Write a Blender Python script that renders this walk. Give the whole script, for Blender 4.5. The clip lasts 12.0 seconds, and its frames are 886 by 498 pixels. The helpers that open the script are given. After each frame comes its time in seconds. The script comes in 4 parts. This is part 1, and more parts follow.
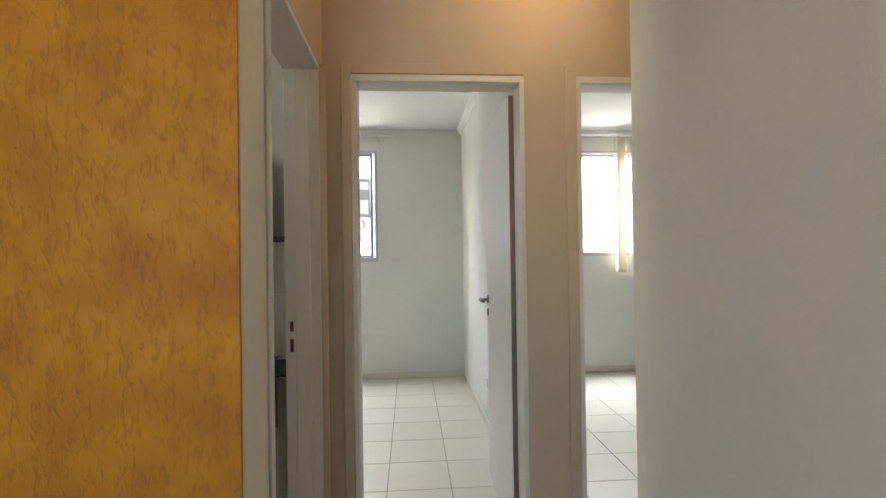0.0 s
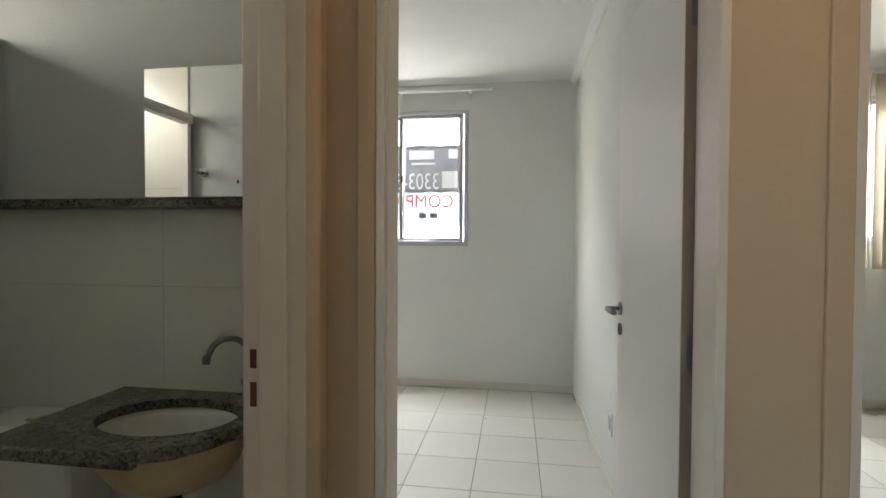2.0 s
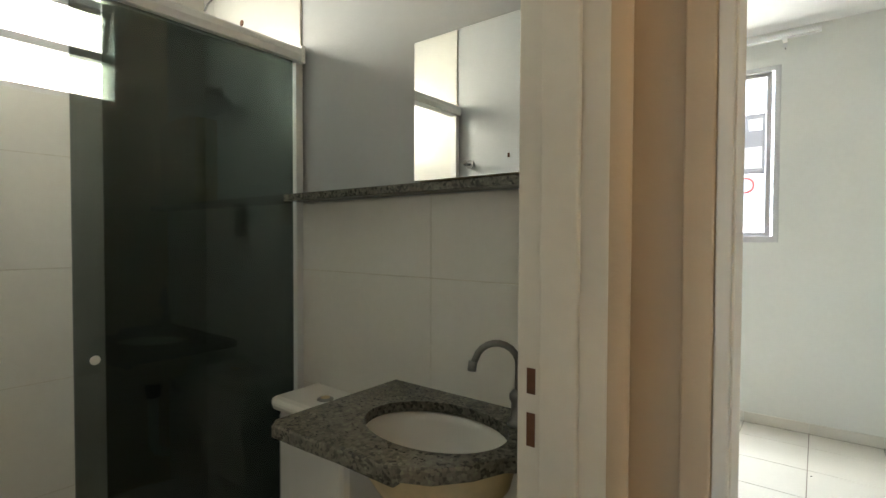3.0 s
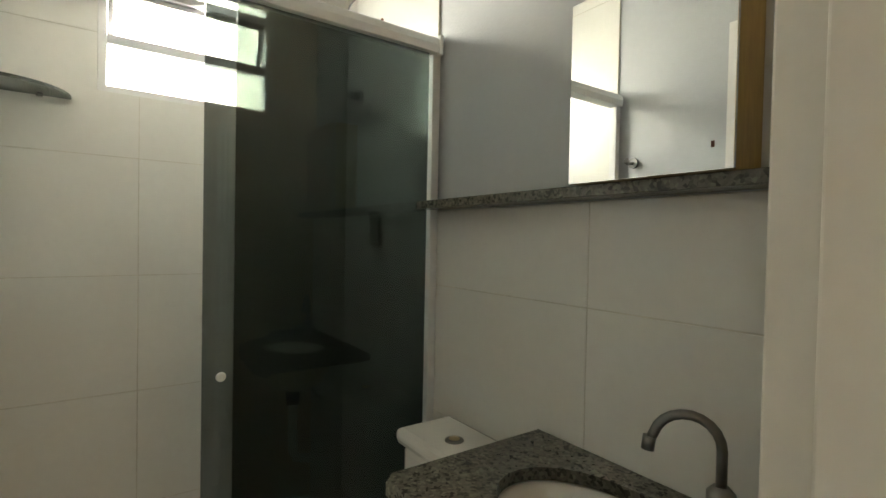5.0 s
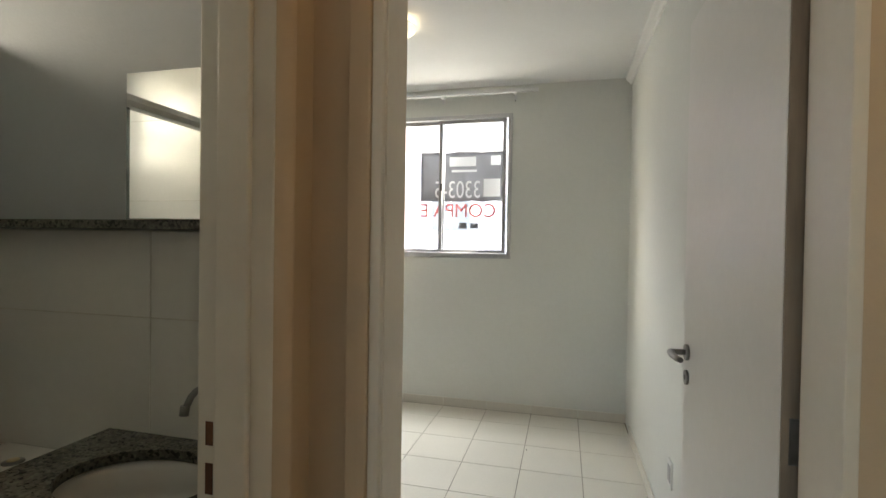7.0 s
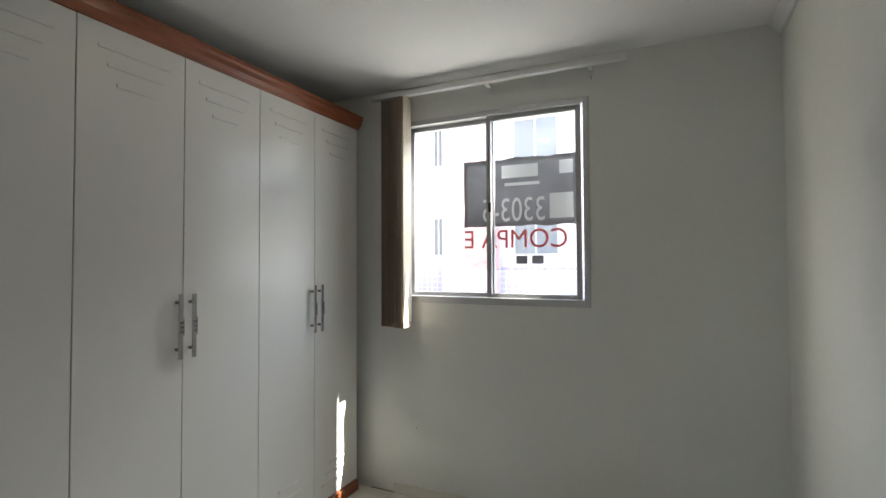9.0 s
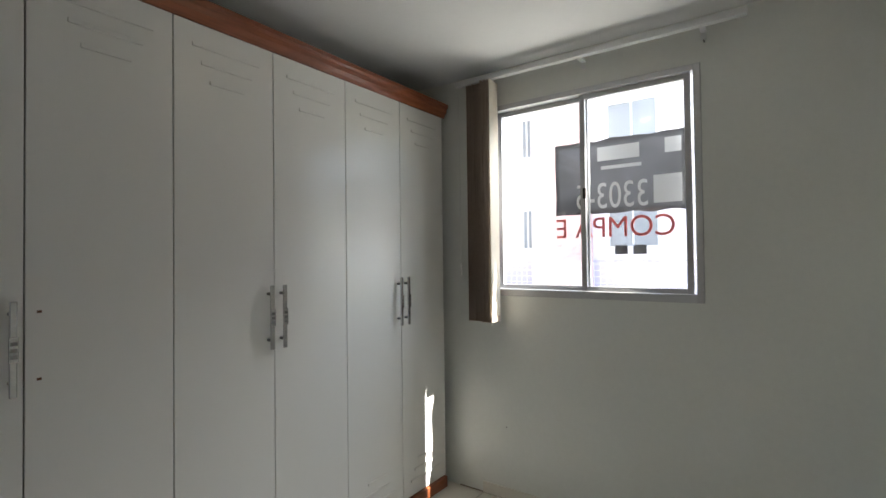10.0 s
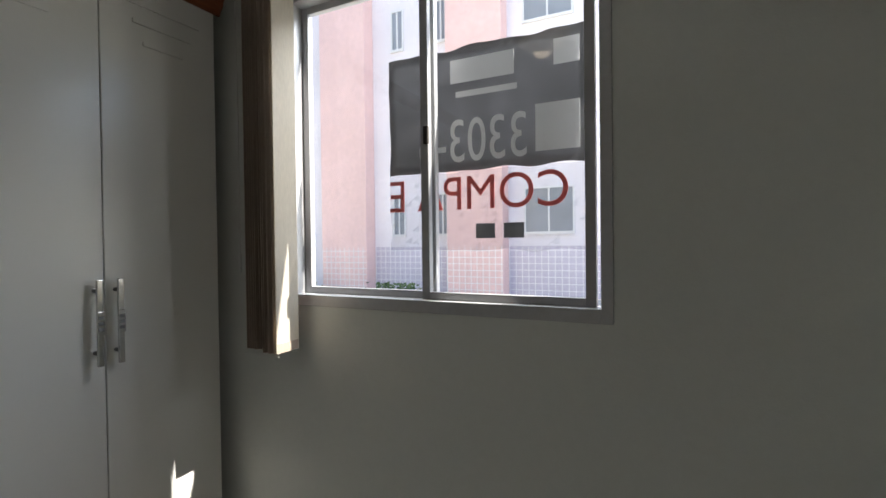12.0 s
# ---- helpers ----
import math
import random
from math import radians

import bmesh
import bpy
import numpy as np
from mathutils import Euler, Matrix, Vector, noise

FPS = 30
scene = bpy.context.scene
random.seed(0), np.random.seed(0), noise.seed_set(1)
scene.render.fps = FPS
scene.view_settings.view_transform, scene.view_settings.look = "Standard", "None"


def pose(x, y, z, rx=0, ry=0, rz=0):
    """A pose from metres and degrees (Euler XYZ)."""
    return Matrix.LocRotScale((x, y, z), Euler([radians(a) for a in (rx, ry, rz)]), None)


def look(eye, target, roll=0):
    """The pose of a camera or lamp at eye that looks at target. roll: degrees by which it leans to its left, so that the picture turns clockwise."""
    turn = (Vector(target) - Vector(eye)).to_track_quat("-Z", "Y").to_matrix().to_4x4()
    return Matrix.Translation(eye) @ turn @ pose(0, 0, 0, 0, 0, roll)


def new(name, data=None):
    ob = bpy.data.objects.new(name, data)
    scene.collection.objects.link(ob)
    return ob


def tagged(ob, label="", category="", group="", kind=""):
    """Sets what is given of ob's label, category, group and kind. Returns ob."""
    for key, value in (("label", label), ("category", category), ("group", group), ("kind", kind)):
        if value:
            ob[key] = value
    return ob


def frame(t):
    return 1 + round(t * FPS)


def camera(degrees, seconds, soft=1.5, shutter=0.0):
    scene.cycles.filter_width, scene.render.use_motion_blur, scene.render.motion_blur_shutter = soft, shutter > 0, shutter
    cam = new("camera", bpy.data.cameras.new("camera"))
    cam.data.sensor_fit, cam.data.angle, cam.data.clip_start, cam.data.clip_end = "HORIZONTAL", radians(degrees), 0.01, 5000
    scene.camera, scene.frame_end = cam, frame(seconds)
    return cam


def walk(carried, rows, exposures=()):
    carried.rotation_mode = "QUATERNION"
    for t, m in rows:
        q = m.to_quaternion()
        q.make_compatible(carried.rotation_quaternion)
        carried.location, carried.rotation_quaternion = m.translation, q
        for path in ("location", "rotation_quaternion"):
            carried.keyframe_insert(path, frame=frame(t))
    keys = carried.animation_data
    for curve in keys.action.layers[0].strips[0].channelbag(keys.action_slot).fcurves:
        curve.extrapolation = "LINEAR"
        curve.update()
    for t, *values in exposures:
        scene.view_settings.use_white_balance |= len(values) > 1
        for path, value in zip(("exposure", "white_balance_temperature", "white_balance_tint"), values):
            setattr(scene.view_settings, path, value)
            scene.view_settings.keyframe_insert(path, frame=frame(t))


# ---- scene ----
cam = camera(85.0, 12.0)
PATH = [
    (0, (0.383, 0.054, 1.344), (0.521, 2.049, 1.357), -0.8),
    (0.5, (0.434, 0.333, 1.33), (0.605, 2.325, 1.331), -0.3),
    (1, (0.485, 0.611, 1.34), (0.613, 2.607, 1.324), 0.0),
    (1.5, (0.526, 0.853, 1.345), (0.522, 2.853, 1.319), 0.1),
    (2, (0.455, 1.041, 1.313), (0.162, 3.019, 1.272), 0.3),
    (2.5, (0.34, 1.173, 1.292), (-0.365, 3.044, 1.243), 0.3),
    (3, (0.262, 1.311, 1.281), (-0.963, 2.891, 1.232), 0.2),
    (3.5, (0.229, 1.425, 1.294), (-1.359, 2.639, 1.245), 0.2),
    (3.7, (0.208, 1.433, 1.303), (-1.43, 2.579, 1.246), -0.2),
    (5.3, (0.074, 1.497, 1.312), (-1.541, 2.675, 1.278), 1.9),
    (5.5, (0.145, 1.464, 1.315), (-1.41, 2.721, 1.283), 1.8),
    (6, (0.293, 1.339, 1.333), (-0.937, 2.915, 1.29), 1.4),
    (6.5, (0.396, 1.222, 1.338), (-0.474, 3.023, 1.307), 0.9),
    (7, (0.478, 1.299, 1.381), (-0.01, 3.238, 1.353), 0.9),
    (7.2, (0.473, 1.446, 1.366), (0.057, 3.402, 1.379), 1.0),
    (8.8, (0.469, 2.406, 1.505), (-0.258, 4.269, 1.554), -0.2),
    (9, (0.443, 2.473, 1.51), (-0.402, 4.285, 1.566), -0.3),
    (9.5, (0.409, 2.552, 1.509), (-0.705, 4.213, 1.565), -0.9),
    (10, (0.384, 2.593, 1.494), (-0.778, 4.221, 1.529), -0.7),
    (10.5, (0.367, 2.799, 1.475), (-0.54, 4.581, 1.478), -0.2),
    (11, (0.295, 3.106, 1.446), (-0.274, 5.023, 1.442), -0.3),
    (11.5, (0.32, 3.484, 1.469), (-0.325, 5.378, 1.459), -0.4),
    (12, (0.237, 3.856, 1.487), (-0.672, 5.638, 1.46), -0.7),
]
walk(cam, [(t, look(eye, target, roll)) for t, eye, target, roll in PATH],
     [(0.0, 3.8, 6400, 9), (0.6, 3.7, 6350, 8), (1.5, 3.5, 6350, 8), (2.5, 3.85, 6600, 8), (3.2, 4.45, 6450, 5), (5.8, 4.45, 6550, 6), (6.5, 3.6, 6850, 8), (7.0, 3.4, 6850, 8),
      (8.8, 2.62, 6450, 9), (10.3, 2.58, 6450, 9), (11.0, 2.42, 6450, 9), (11.5, 2.1, 6500, 10), (12.0, 1.6, 6500, 10)])

# ---- world, sun ----
SUN_DIR = Vector((1.0, 0.24, 1.16)).normalized()   # towards the sun
world = bpy.data.worlds.new("sky")
world.use_nodes = True
scene.world = world
wn = world.node_tree.nodes
sky = wn.new("ShaderNodeTexSky")
sky.sky_type, sky.sun_disc = "NISHITA", False
sky.sun_elevation = math.asin(SUN_DIR.z)
sky.sun_rotation = math.atan2(SUN_DIR.x, SUN_DIR.y)
wn["Background"].inputs[1].default_value = 0.15
world.node_tree.links.new(sky.outputs[0], wn["Background"].inputs[0])
sun = new("sun", bpy.data.lights.new("sun", "SUN"))
sun.data.energy, sun.data.angle, sun.data.color = 5.0, radians(0.5), (1.0, 0.95, 0.87)
sun.matrix_world = look((6, 8, 8), Vector((6, 8, 8)) - SUN_DIR)


def area_lamp(name, eye, target, w, h, watts, color):
    lamp = new(name, bpy.data.lights.new(name, "AREA"))
    lamp.data.shape, lamp.data.size, lamp.data.size_y = "RECTANGLE", w, h
    lamp.data.energy, lamp.data.color = watts, color
    lamp.matrix_world = look(eye, target)
    return lamp


def bulb(name, at, watts, color, radius=0.05):
    lamp = new(name, bpy.data.lights.new(name, "POINT"))
    lamp.data.energy, lamp.data.color, lamp.data.shadow_soft_size = watts, color, radius
    lamp.location = at


# fill lamp added for an assumed living room window, unseen behind the start of the walk
area_lamp("unseen_living_fill", (-0.6, -2.38, 1.6), (-0.6, 0, 1.2), 1.2, 1.1, 0.30, (1.0, 0.93, 0.80))
# area lamp in the bathroom window's opening, in place of the sky's light
area_lamp("bath_window_daylight", (-1.985, 1.765, 2.06), (-1.2, 2.0, 1.25), 0.5, 0.48, 1.0, (1.0, 0.96, 0.84))
# fill lamps added out of view above both bedroom windows to brighten the rooms
area_lamp("bedroom_fill_lamp", (-0.55, 5.75, 2.95), (-0.55, 4.4, 1.0), 1.3, 0.7, 21.0, (0.95, 0.98, 1.0))
area_lamp("bedroom_fill_lamp", (2.72, 5.75, 2.95), (2.72, 4.4, 1.0), 1.3, 0.7, 25.0, (0.95, 0.98, 1.0))
bulb("corridor_bulb", (0.95, 1.70, 2.56), 0.40, (1.0, 0.62, 0.30))
bulb("bedroom_bulb", (-0.51, 3.98, 2.585), 0.13, (1.0, 0.80, 0.58))
bulb("bedroom_two_bulb", (2.67, 4.0, 2.585), 0.25, (1.0, 0.74, 0.48))

# ---- materials ----


def material(name, color, rough=0.5, metal=0.0, grain=0.0, grain_scale=40.0, blotch=0.06, blotch_scale=2.0, bump=0.0, bump_scale=80.0, stretch=(1, 1, 1), coat=0.0, per_piece=0.0):
    m = bpy.data.materials.new(name)
    m.use_nodes = True
    n, l = m.node_tree.nodes, m.node_tree.links
    b = n["Principled BSDF"]
    b.inputs["Roughness"].default_value, b.inputs["Metallic"].default_value = rough, metal
    b.inputs["Coat Weight"].default_value = coat
    tc = n.new("ShaderNodeTexCoord")
    mp = n.new("ShaderNodeMapping")
    mp.inputs["Scale"].default_value = stretch
    l.new(tc.outputs["Object"], mp.inputs["Vector"])
    n1 = n.new("ShaderNodeTexNoise")
    n1.inputs["Scale"].default_value, n1.inputs["Detail"].default_value = blotch_scale, 5
    n2 = n.new("ShaderNodeTexNoise")
    n2.inputs["Scale"].default_value, n2.inputs["Detail"].default_value = grain_scale, 3
    for x in (n1, n2):
        l.new(mp.outputs[0], x.inputs["Vector"])

    def scaled(sock, amount):
        mr = n.new("ShaderNodeMapRange")
        mr.inputs["From Min"].default_value, mr.inputs["From Max"].default_value = 0.25, 0.75
        mr.inputs["To Min"].default_value, mr.inputs["To Max"].default_value = 1 - amount, 1 + amount
        l.new(sock, mr.inputs["Value"])
        return mr.outputs[0]

    mul = n.new("ShaderNodeMath")
    mul.operation = "MULTIPLY"
    l.new(scaled(n1.outputs[0], blotch), mul.inputs[0])
    l.new(scaled(n2.outputs[0], grain), mul.inputs[1])
    value = mul.outputs[0]
    if per_piece:
        oi = n.new("ShaderNodeObjectInfo")
        mr = n.new("ShaderNodeMapRange")
        mr.inputs["To Min"].default_value, mr.inputs["To Max"].default_value = 1 - per_piece, 1 + per_piece
        l.new(oi.outputs["Random"], mr.inputs["Value"])
        m3 = n.new("ShaderNodeMath")
        m3.operation = "MULTIPLY"
        l.new(value, m3.inputs[0])
        l.new(mr.outputs[0], m3.inputs[1])
        value = m3.outputs[0]
    vm = n.new("ShaderNodeVectorMath")
    vm.operation = "SCALE"
    vm.inputs[0].default_value = color
    l.new(value, vm.inputs["Scale"])
    l.new(vm.outputs[0], b.inputs["Base Color"])
    rr = n.new("ShaderNodeMapRange")
    rr.inputs["To Min"].default_value, rr.inputs["To Max"].default_value = max(0.02, rough - 0.07), min(1, rough + 0.07)
    l.new(n1.outputs[0], rr.inputs["Value"])
    l.new(rr.outputs[0], b.inputs["Roughness"])
    if bump:
        n3 = n.new("ShaderNodeTexNoise")
        n3.inputs["Scale"].default_value, n3.inputs["Detail"].default_value = bump_scale, 4
        l.new(mp.outputs[0], n3.inputs["Vector"])
        bp = n.new("ShaderNodeBump")
        bp.inputs["Strength"].default_value, bp.inputs["Distance"].default_value = bump, 0.01
        l.new(n3.outputs[0], bp.inputs["Height"])
        l.new(bp.outputs[0], b.inputs["Normal"])
    return m


WHITE = material("white_wall_paint", (0.74, 0.75, 0.71), 0.75, grain=0.015, blotch=0.035, blotch_scale=1.3, bump=0.10, bump_scale=160)
CREAM = material("cream_white_wall_paint", (0.76, 0.71, 0.60), 0.75, grain=0.015, blotch=0.035, blotch_scale=1.3, bump=0.10, bump_scale=160)
# greyed in the colour to hold down the window light on the upper walls
BATH_PAINT = material("dimmed_bathroom_paint", (0.47, 0.49, 0.51), 0.6, grain=0.015, blotch=0.03, bump=0.08, bump_scale=140)
# cream paint with the bulb's warm, dim light worked into the colour
BEIGE = material("lamp_warmed_cream_paint", (0.56, 0.44, 0.305), 0.6, grain=0.015, blotch=0.04, bump=0.08, bump_scale=120)
CEIL = material("ceiling_paint", (0.80, 0.80, 0.79), 0.85, grain=0.01, blotch=0.03, bump=0.06, bump_scale=120)
TILE = material("cream_floor_tile", (0.70, 0.67, 0.60), 0.30, grain=0.02, grain_scale=60, blotch=0.03, blotch_scale=3, per_piece=0.035)
GROUT = material("brown_grey_grout", (0.30, 0.26, 0.21), 0.9, grain=0.2, grain_scale=120, blotch=0.25, blotch_scale=6)
BTILE = material("white_wall_tile", (0.74, 0.73, 0.69), 0.22, grain=0.015, blotch=0.03, blotch_scale=3, bump=0.02, bump_scale=10, per_piece=0.015)
BGROUT = material("pale_wall_grout", (0.60, 0.57, 0.50), 0.9, grain=0.1, blotch=0.12, blotch_scale=5)
FRAME = material("cream_door_frame_enamel", (0.72, 0.68, 0.60), 0.42, grain=0.02, blotch=0.04, bump=0.04, bump_scale=60)
DOOR = material("white_door_enamel", (0.78, 0.77, 0.74), 0.4, grain=0.015, blotch=0.03, bump=0.03, bump_scale=50)
DOOR_EDGE = material("bare_wood_door_edge", (0.26, 0.20, 0.15), 0.6, grain=0.2, grain_scale=60, blotch=0.15, stretch=(1, 1, 0.1))
ALU = material("white_aluminium", (0.70, 0.70, 0.70), 0.38, grain=0.02, blotch=0.05)
# window frame aluminium, its backlit shade put into a greyer colour
FRAME_ALU = material("backlit_aluminium", (0.55, 0.55, 0.56), 0.45, 0.3, grain=0.04, blotch=0.08)
GREY_ALU = material("grey_aluminium", (0.42, 0.42, 0.43), 0.45, 0.2, grain=0.04, blotch=0.08)
CHROME = material("chrome", (0.62, 0.61, 0.60), 0.2, 1.0, grain=0.03, blotch=0.08, blotch_scale=20)
DULL_CHROME = material("dull_chrome", (0.25, 0.245, 0.24), 0.34, 1.0, grain=0.05, blotch=0.15, blotch_scale=30)
LAMINATE = material("cream_wardrobe_laminate", (0.80, 0.79, 0.75), 0.24, grain=0.0, blotch=0.012, blotch_scale=1.0)
CHERRY = material("cherry_wood_trim", (0.26, 0.075, 0.028), 0.4, grain=0.25, grain_scale=14, blotch=0.2, blotch_scale=3, stretch=(6, 0.5, 6), coat=0.2)
WENGE = material("dark_wenge_trim", (0.035, 0.022, 0.018), 0.45, grain=0.3, grain_scale=14, blotch=0.2, stretch=(6, 0.5, 6))


def blind_fabric(name, color, through_color, share):
    """Woven slat fabric that lets a share of the light through."""
    m = material(name, color, 0.9, grain=0.10, grain_scale=160, blotch=0.06, bump=0.15, bump_scale=300, stretch=(1, 1, 0.25))
    n, l = m.node_tree.nodes, m.node_tree.links
    thin, mix = n.new("ShaderNodeBsdfTranslucent"), n.new("ShaderNodeMixShader")
    thin.inputs[0].default_value = (*through_color, 1)
    mix.inputs[0].default_value = share
    l.new(n["Principled BSDF"].outputs[0], mix.inputs[1])
    l.new(thin.outputs[0], mix.inputs[2])
    l.new(mix.outputs[0], n["Material Output"].inputs[0])
    return m


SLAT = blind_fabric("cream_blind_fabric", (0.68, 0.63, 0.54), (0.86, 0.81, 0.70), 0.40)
# same beige cloth with the shade of the backlit stack put into its colour
SHADED_SLAT = blind_fabric("shaded_beige_blind_fabric", (0.40, 0.32, 0.26), (0.55, 0.42, 0.32), 0.05)
PLASTIC = material("white_plastic", (0.76, 0.76, 0.73), 0.35, blotch=0.02)
DARK = material("dark_void", (0.03, 0.025, 0.02), 0.8, blotch=0.2)
CERAMIC = material("white_glazed_ceramic", (0.80, 0.79, 0.76), 0.10, blotch=0.015, coat=0.4)
IVORY = material("blotchy_ivory", (0.55, 0.45, 0.27), 0.45, grain=0.06, blotch=0.25, blotch_scale=8)
PVC = material("white_pvc_pipe", (0.68, 0.66, 0.60), 0.45, blotch=0.08)
CAB_SIDE = material("honey_wood_cabinet_side", (0.38, 0.28, 0.12), 0.5, grain=0.15, grain_scale=30, blotch=0.1, stretch=(4, 4, 0.4))
FACADE = material("pale_lilac_facade", (0.74, 0.70, 0.73), 0.8, grain=0.06, grain_scale=8, blotch=0.08, blotch_scale=0.4)
FPANE = material("hazy_window_pane", (0.24, 0.26, 0.29), 0.3, blotch=0.2, blotch_scale=1.0)
PINK = material("pink_facade_tile", (0.72, 0.50, 0.47), 0.8, grain=0.08, grain_scale=10, blotch=0.10, blotch_scale=0.5)
CREAM_RENDER = material("cream_render", (0.80, 0.70, 0.54), 0.9, grain=0.06, grain_scale=12, blotch=0.08, blotch_scale=0.5)
LILAC = material("lilac_facade_tile", (0.50, 0.46, 0.54), 0.5, grain=0.08, grain_scale=10, blotch=0.08, blotch_scale=0.5)
FACADE_JOINT = material("white_facade_joint", (0.72, 0.70, 0.70), 0.8, blotch=0.05)
GROUND = material("yard_ground", (0.40, 0.39, 0.36), 0.95, grain=0.2, grain_scale=3, blotch=0.2, blotch_scale=0.3)
LEAF = material("hedge_leaves", (0.06, 0.10, 0.03), 0.7, grain=0.3, grain_scale=6, blotch=0.2)
BANNER = material("dark_banner_plastic", (0.16, 0.16, 0.17), 0.45, grain=0.1, grain_scale=20, blotch=0.3, blotch_scale=4, bump=0.3, bump_scale=9)
BANNER_WHITE = material("white_banner_print", (0.75, 0.75, 0.76), 0.6, blotch=0.05)
BANNER_RED = material("red_banner_print", (0.60, 0.10, 0.09), 0.6, blotch=0.1)
RUST = material("brown_rust", (0.14, 0.06, 0.03), 0.8, blotch=0.3, blotch_scale=30)


def orange_stucco():
    m = material("orange_scratched_stucco", (0.60, 0.235, 0.012), 0.62)
    n, l = m.node_tree.nodes, m.node_tree.links
    b = n["Principled BSDF"]
    tc = n.new("ShaderNodeTexCoord")
    mp = n.new("ShaderNodeMapping")
    mp.inputs["Scale"].default_value = (62, 62, 24)
    l.new(tc.outputs["Object"], mp.inputs[0])
    mark = n.new("ShaderNodeTexNoise")
    mark.inputs["Scale"].default_value, mark.inputs["Detail"].default_value = 1.0, 4
    mark.inputs["Distortion"].default_value = 0.9
    l.new(mp.outputs[0], mark.inputs["Vector"])
    big = n.new("ShaderNodeTexNoise")
    big.inputs["Scale"].default_value, big.inputs["Detail"].default_value = 6.5, 6
    l.new(tc.outputs["Object"], big.inputs["Vector"])
    wash = n.new("ShaderNodeValToRGB")
    wash.color_ramp.elements[0].position, wash.color_ramp.elements[0].color = 0.33, (0.47, 0.165, 0.003, 1)
    wash.color_ramp.elements[1].position, wash.color_ramp.elements[1].color = 0.66, (0.64, 0.265, 0.007, 1)
    l.new(big.outputs[0], wash.inputs[0])
    pit = n.new("ShaderNodeValToRGB")
    pit.color_ramp.elements[0].position, pit.color_ramp.elements[0].color = 0.30, (0.80, 0.74, 0.6, 1)
    pit.color_ramp.elements[1].position, pit.color_ramp.elements[1].color = 0.50, (1, 1, 1, 1)
    l.new(mark.outputs[0], pit.inputs[0])
    mul = n.new("ShaderNodeVectorMath")
    mul.operation = "MULTIPLY"
    l.new(wash.outputs[0], mul.inputs[0])
    l.new(pit.outputs[0], mul.inputs[1])
    l.new(mul.outputs[0], b.inputs["Base Color"])
    bp = n.new("ShaderNodeBump")
    bp.inputs["Strength"].default_value, bp.inputs["Distance"].default_value = 0.5, 0.008
    l.new(pit.outputs[0], bp.inputs["Height"])
    l.new(bp.outputs[0], b.inputs["Normal"])
    return m


ORANGE = orange_stucco()


def granite():
    m = material("grey_speckled_granite", (0.2, 0.2, 0.2), 0.25)
    n, l = m.node_tree.nodes, m.node_tree.links
    b = n["Principled BSDF"]
    tc = n.new("ShaderNodeTexCoord")
    v = n.new("ShaderNodeTexVoronoi")
    v.inputs["Scale"].default_value = 150
    no = n.new("ShaderNodeTexNoise")
    no.inputs["Scale"].default_value, no.inputs["Detail"].default_value = 45, 5
    l.new(tc.outputs["Object"], v.inputs["Vector"])
    l.new(tc.outputs["Object"], no.inputs["Vector"])
    sep = n.new("ShaderNodeSeparateColor")
    l.new(v.outputs["Color"], sep.inputs[0])
    add = n.new("ShaderNodeMath")
    add.operation = "ADD"
    l.new(sep.outputs[0], add.inputs[0])
    l.new(no.outputs[0], add.inputs[1])
    ramp = n.new("ShaderNodeValToRGB")
    e = ramp.color_ramp.elements
    e[0].position, e[0].color = 0.28, (0.045, 0.044, 0.038, 1)
    e[1].position, e[1].color = 0.86, (0.25, 0.245, 0.19, 1)
    for p, c in ((0.40, (0.11, 0.107, 0.088, 1)), (0.66, (0.16, 0.155, 0.125, 1))):
        k = e.new(p)
        k.color = c
    half = n.new("ShaderNodeMath")
    half.operation = "MULTIPLY"
    half.inputs[1].default_value = 0.49
    l.new(add.outputs[0], half.inputs[0])
    l.new(half.outputs[0], ramp.inputs[0])
    l.new(ramp.outputs[0], b.inputs["Base Color"])
    return m


GRANITE = granite()


def glass(name, tint, gloss=0.05):
    m = bpy.data.materials.new(name)
    m.use_nodes = True
    n, l = m.node_tree.nodes, m.node_tree.links
    n.remove(n["Principled BSDF"])
    tr, gl, mx, fr = n.new("ShaderNodeBsdfTransparent"), n.new("ShaderNodeBsdfGlossy"), n.new("ShaderNodeMixShader"), n.new("ShaderNodeLayerWeight")
    tr.inputs[0].default_value = (*tint, 1)
    gl.inputs["Roughness"].default_value = gloss
    pw, ml = n.new("ShaderNodeMath"), n.new("ShaderNodeMath")
    pw.operation, ml.operation = "POWER", "MULTIPLY_ADD"
    fr.inputs[0].default_value = 0.5
    pw.inputs[1].default_value, ml.inputs[1].default_value, ml.inputs[2].default_value = 4.5, 0.7, 0.035
    l.new(fr.outputs["Facing"], pw.inputs[0])
    l.new(pw.outputs[0], ml.inputs[0])
    l.new(ml.outputs[0], mx.inputs[0])
    l.new(tr.outputs[0], mx.inputs[1])
    l.new(gl.outputs[0], mx.inputs[2])
    l.new(mx.outputs[0], n["Material Output"].inputs[0])
    return m


CLEAR = glass("clear_window_glass", (0.97, 0.98, 0.98), 0.01)
SMOKED = glass("smoked_glass", (0.44, 0.47, 0.46), 0.03)
SHEET = glass("translucent_banner_film", (0.80, 0.80, 0.82), 0.4)


def mirror_mat():
    m = bpy.data.materials.new("silvered_mirror")
    m.use_nodes = True
    b = m.node_tree.nodes["Principled BSDF"]
    b.inputs["Base Color"].default_value = (0.86, 0.88, 0.88, 1)
    b.inputs["Metallic"].default_value, b.inputs["Roughness"].default_value = 1.0, 0.015
    return m


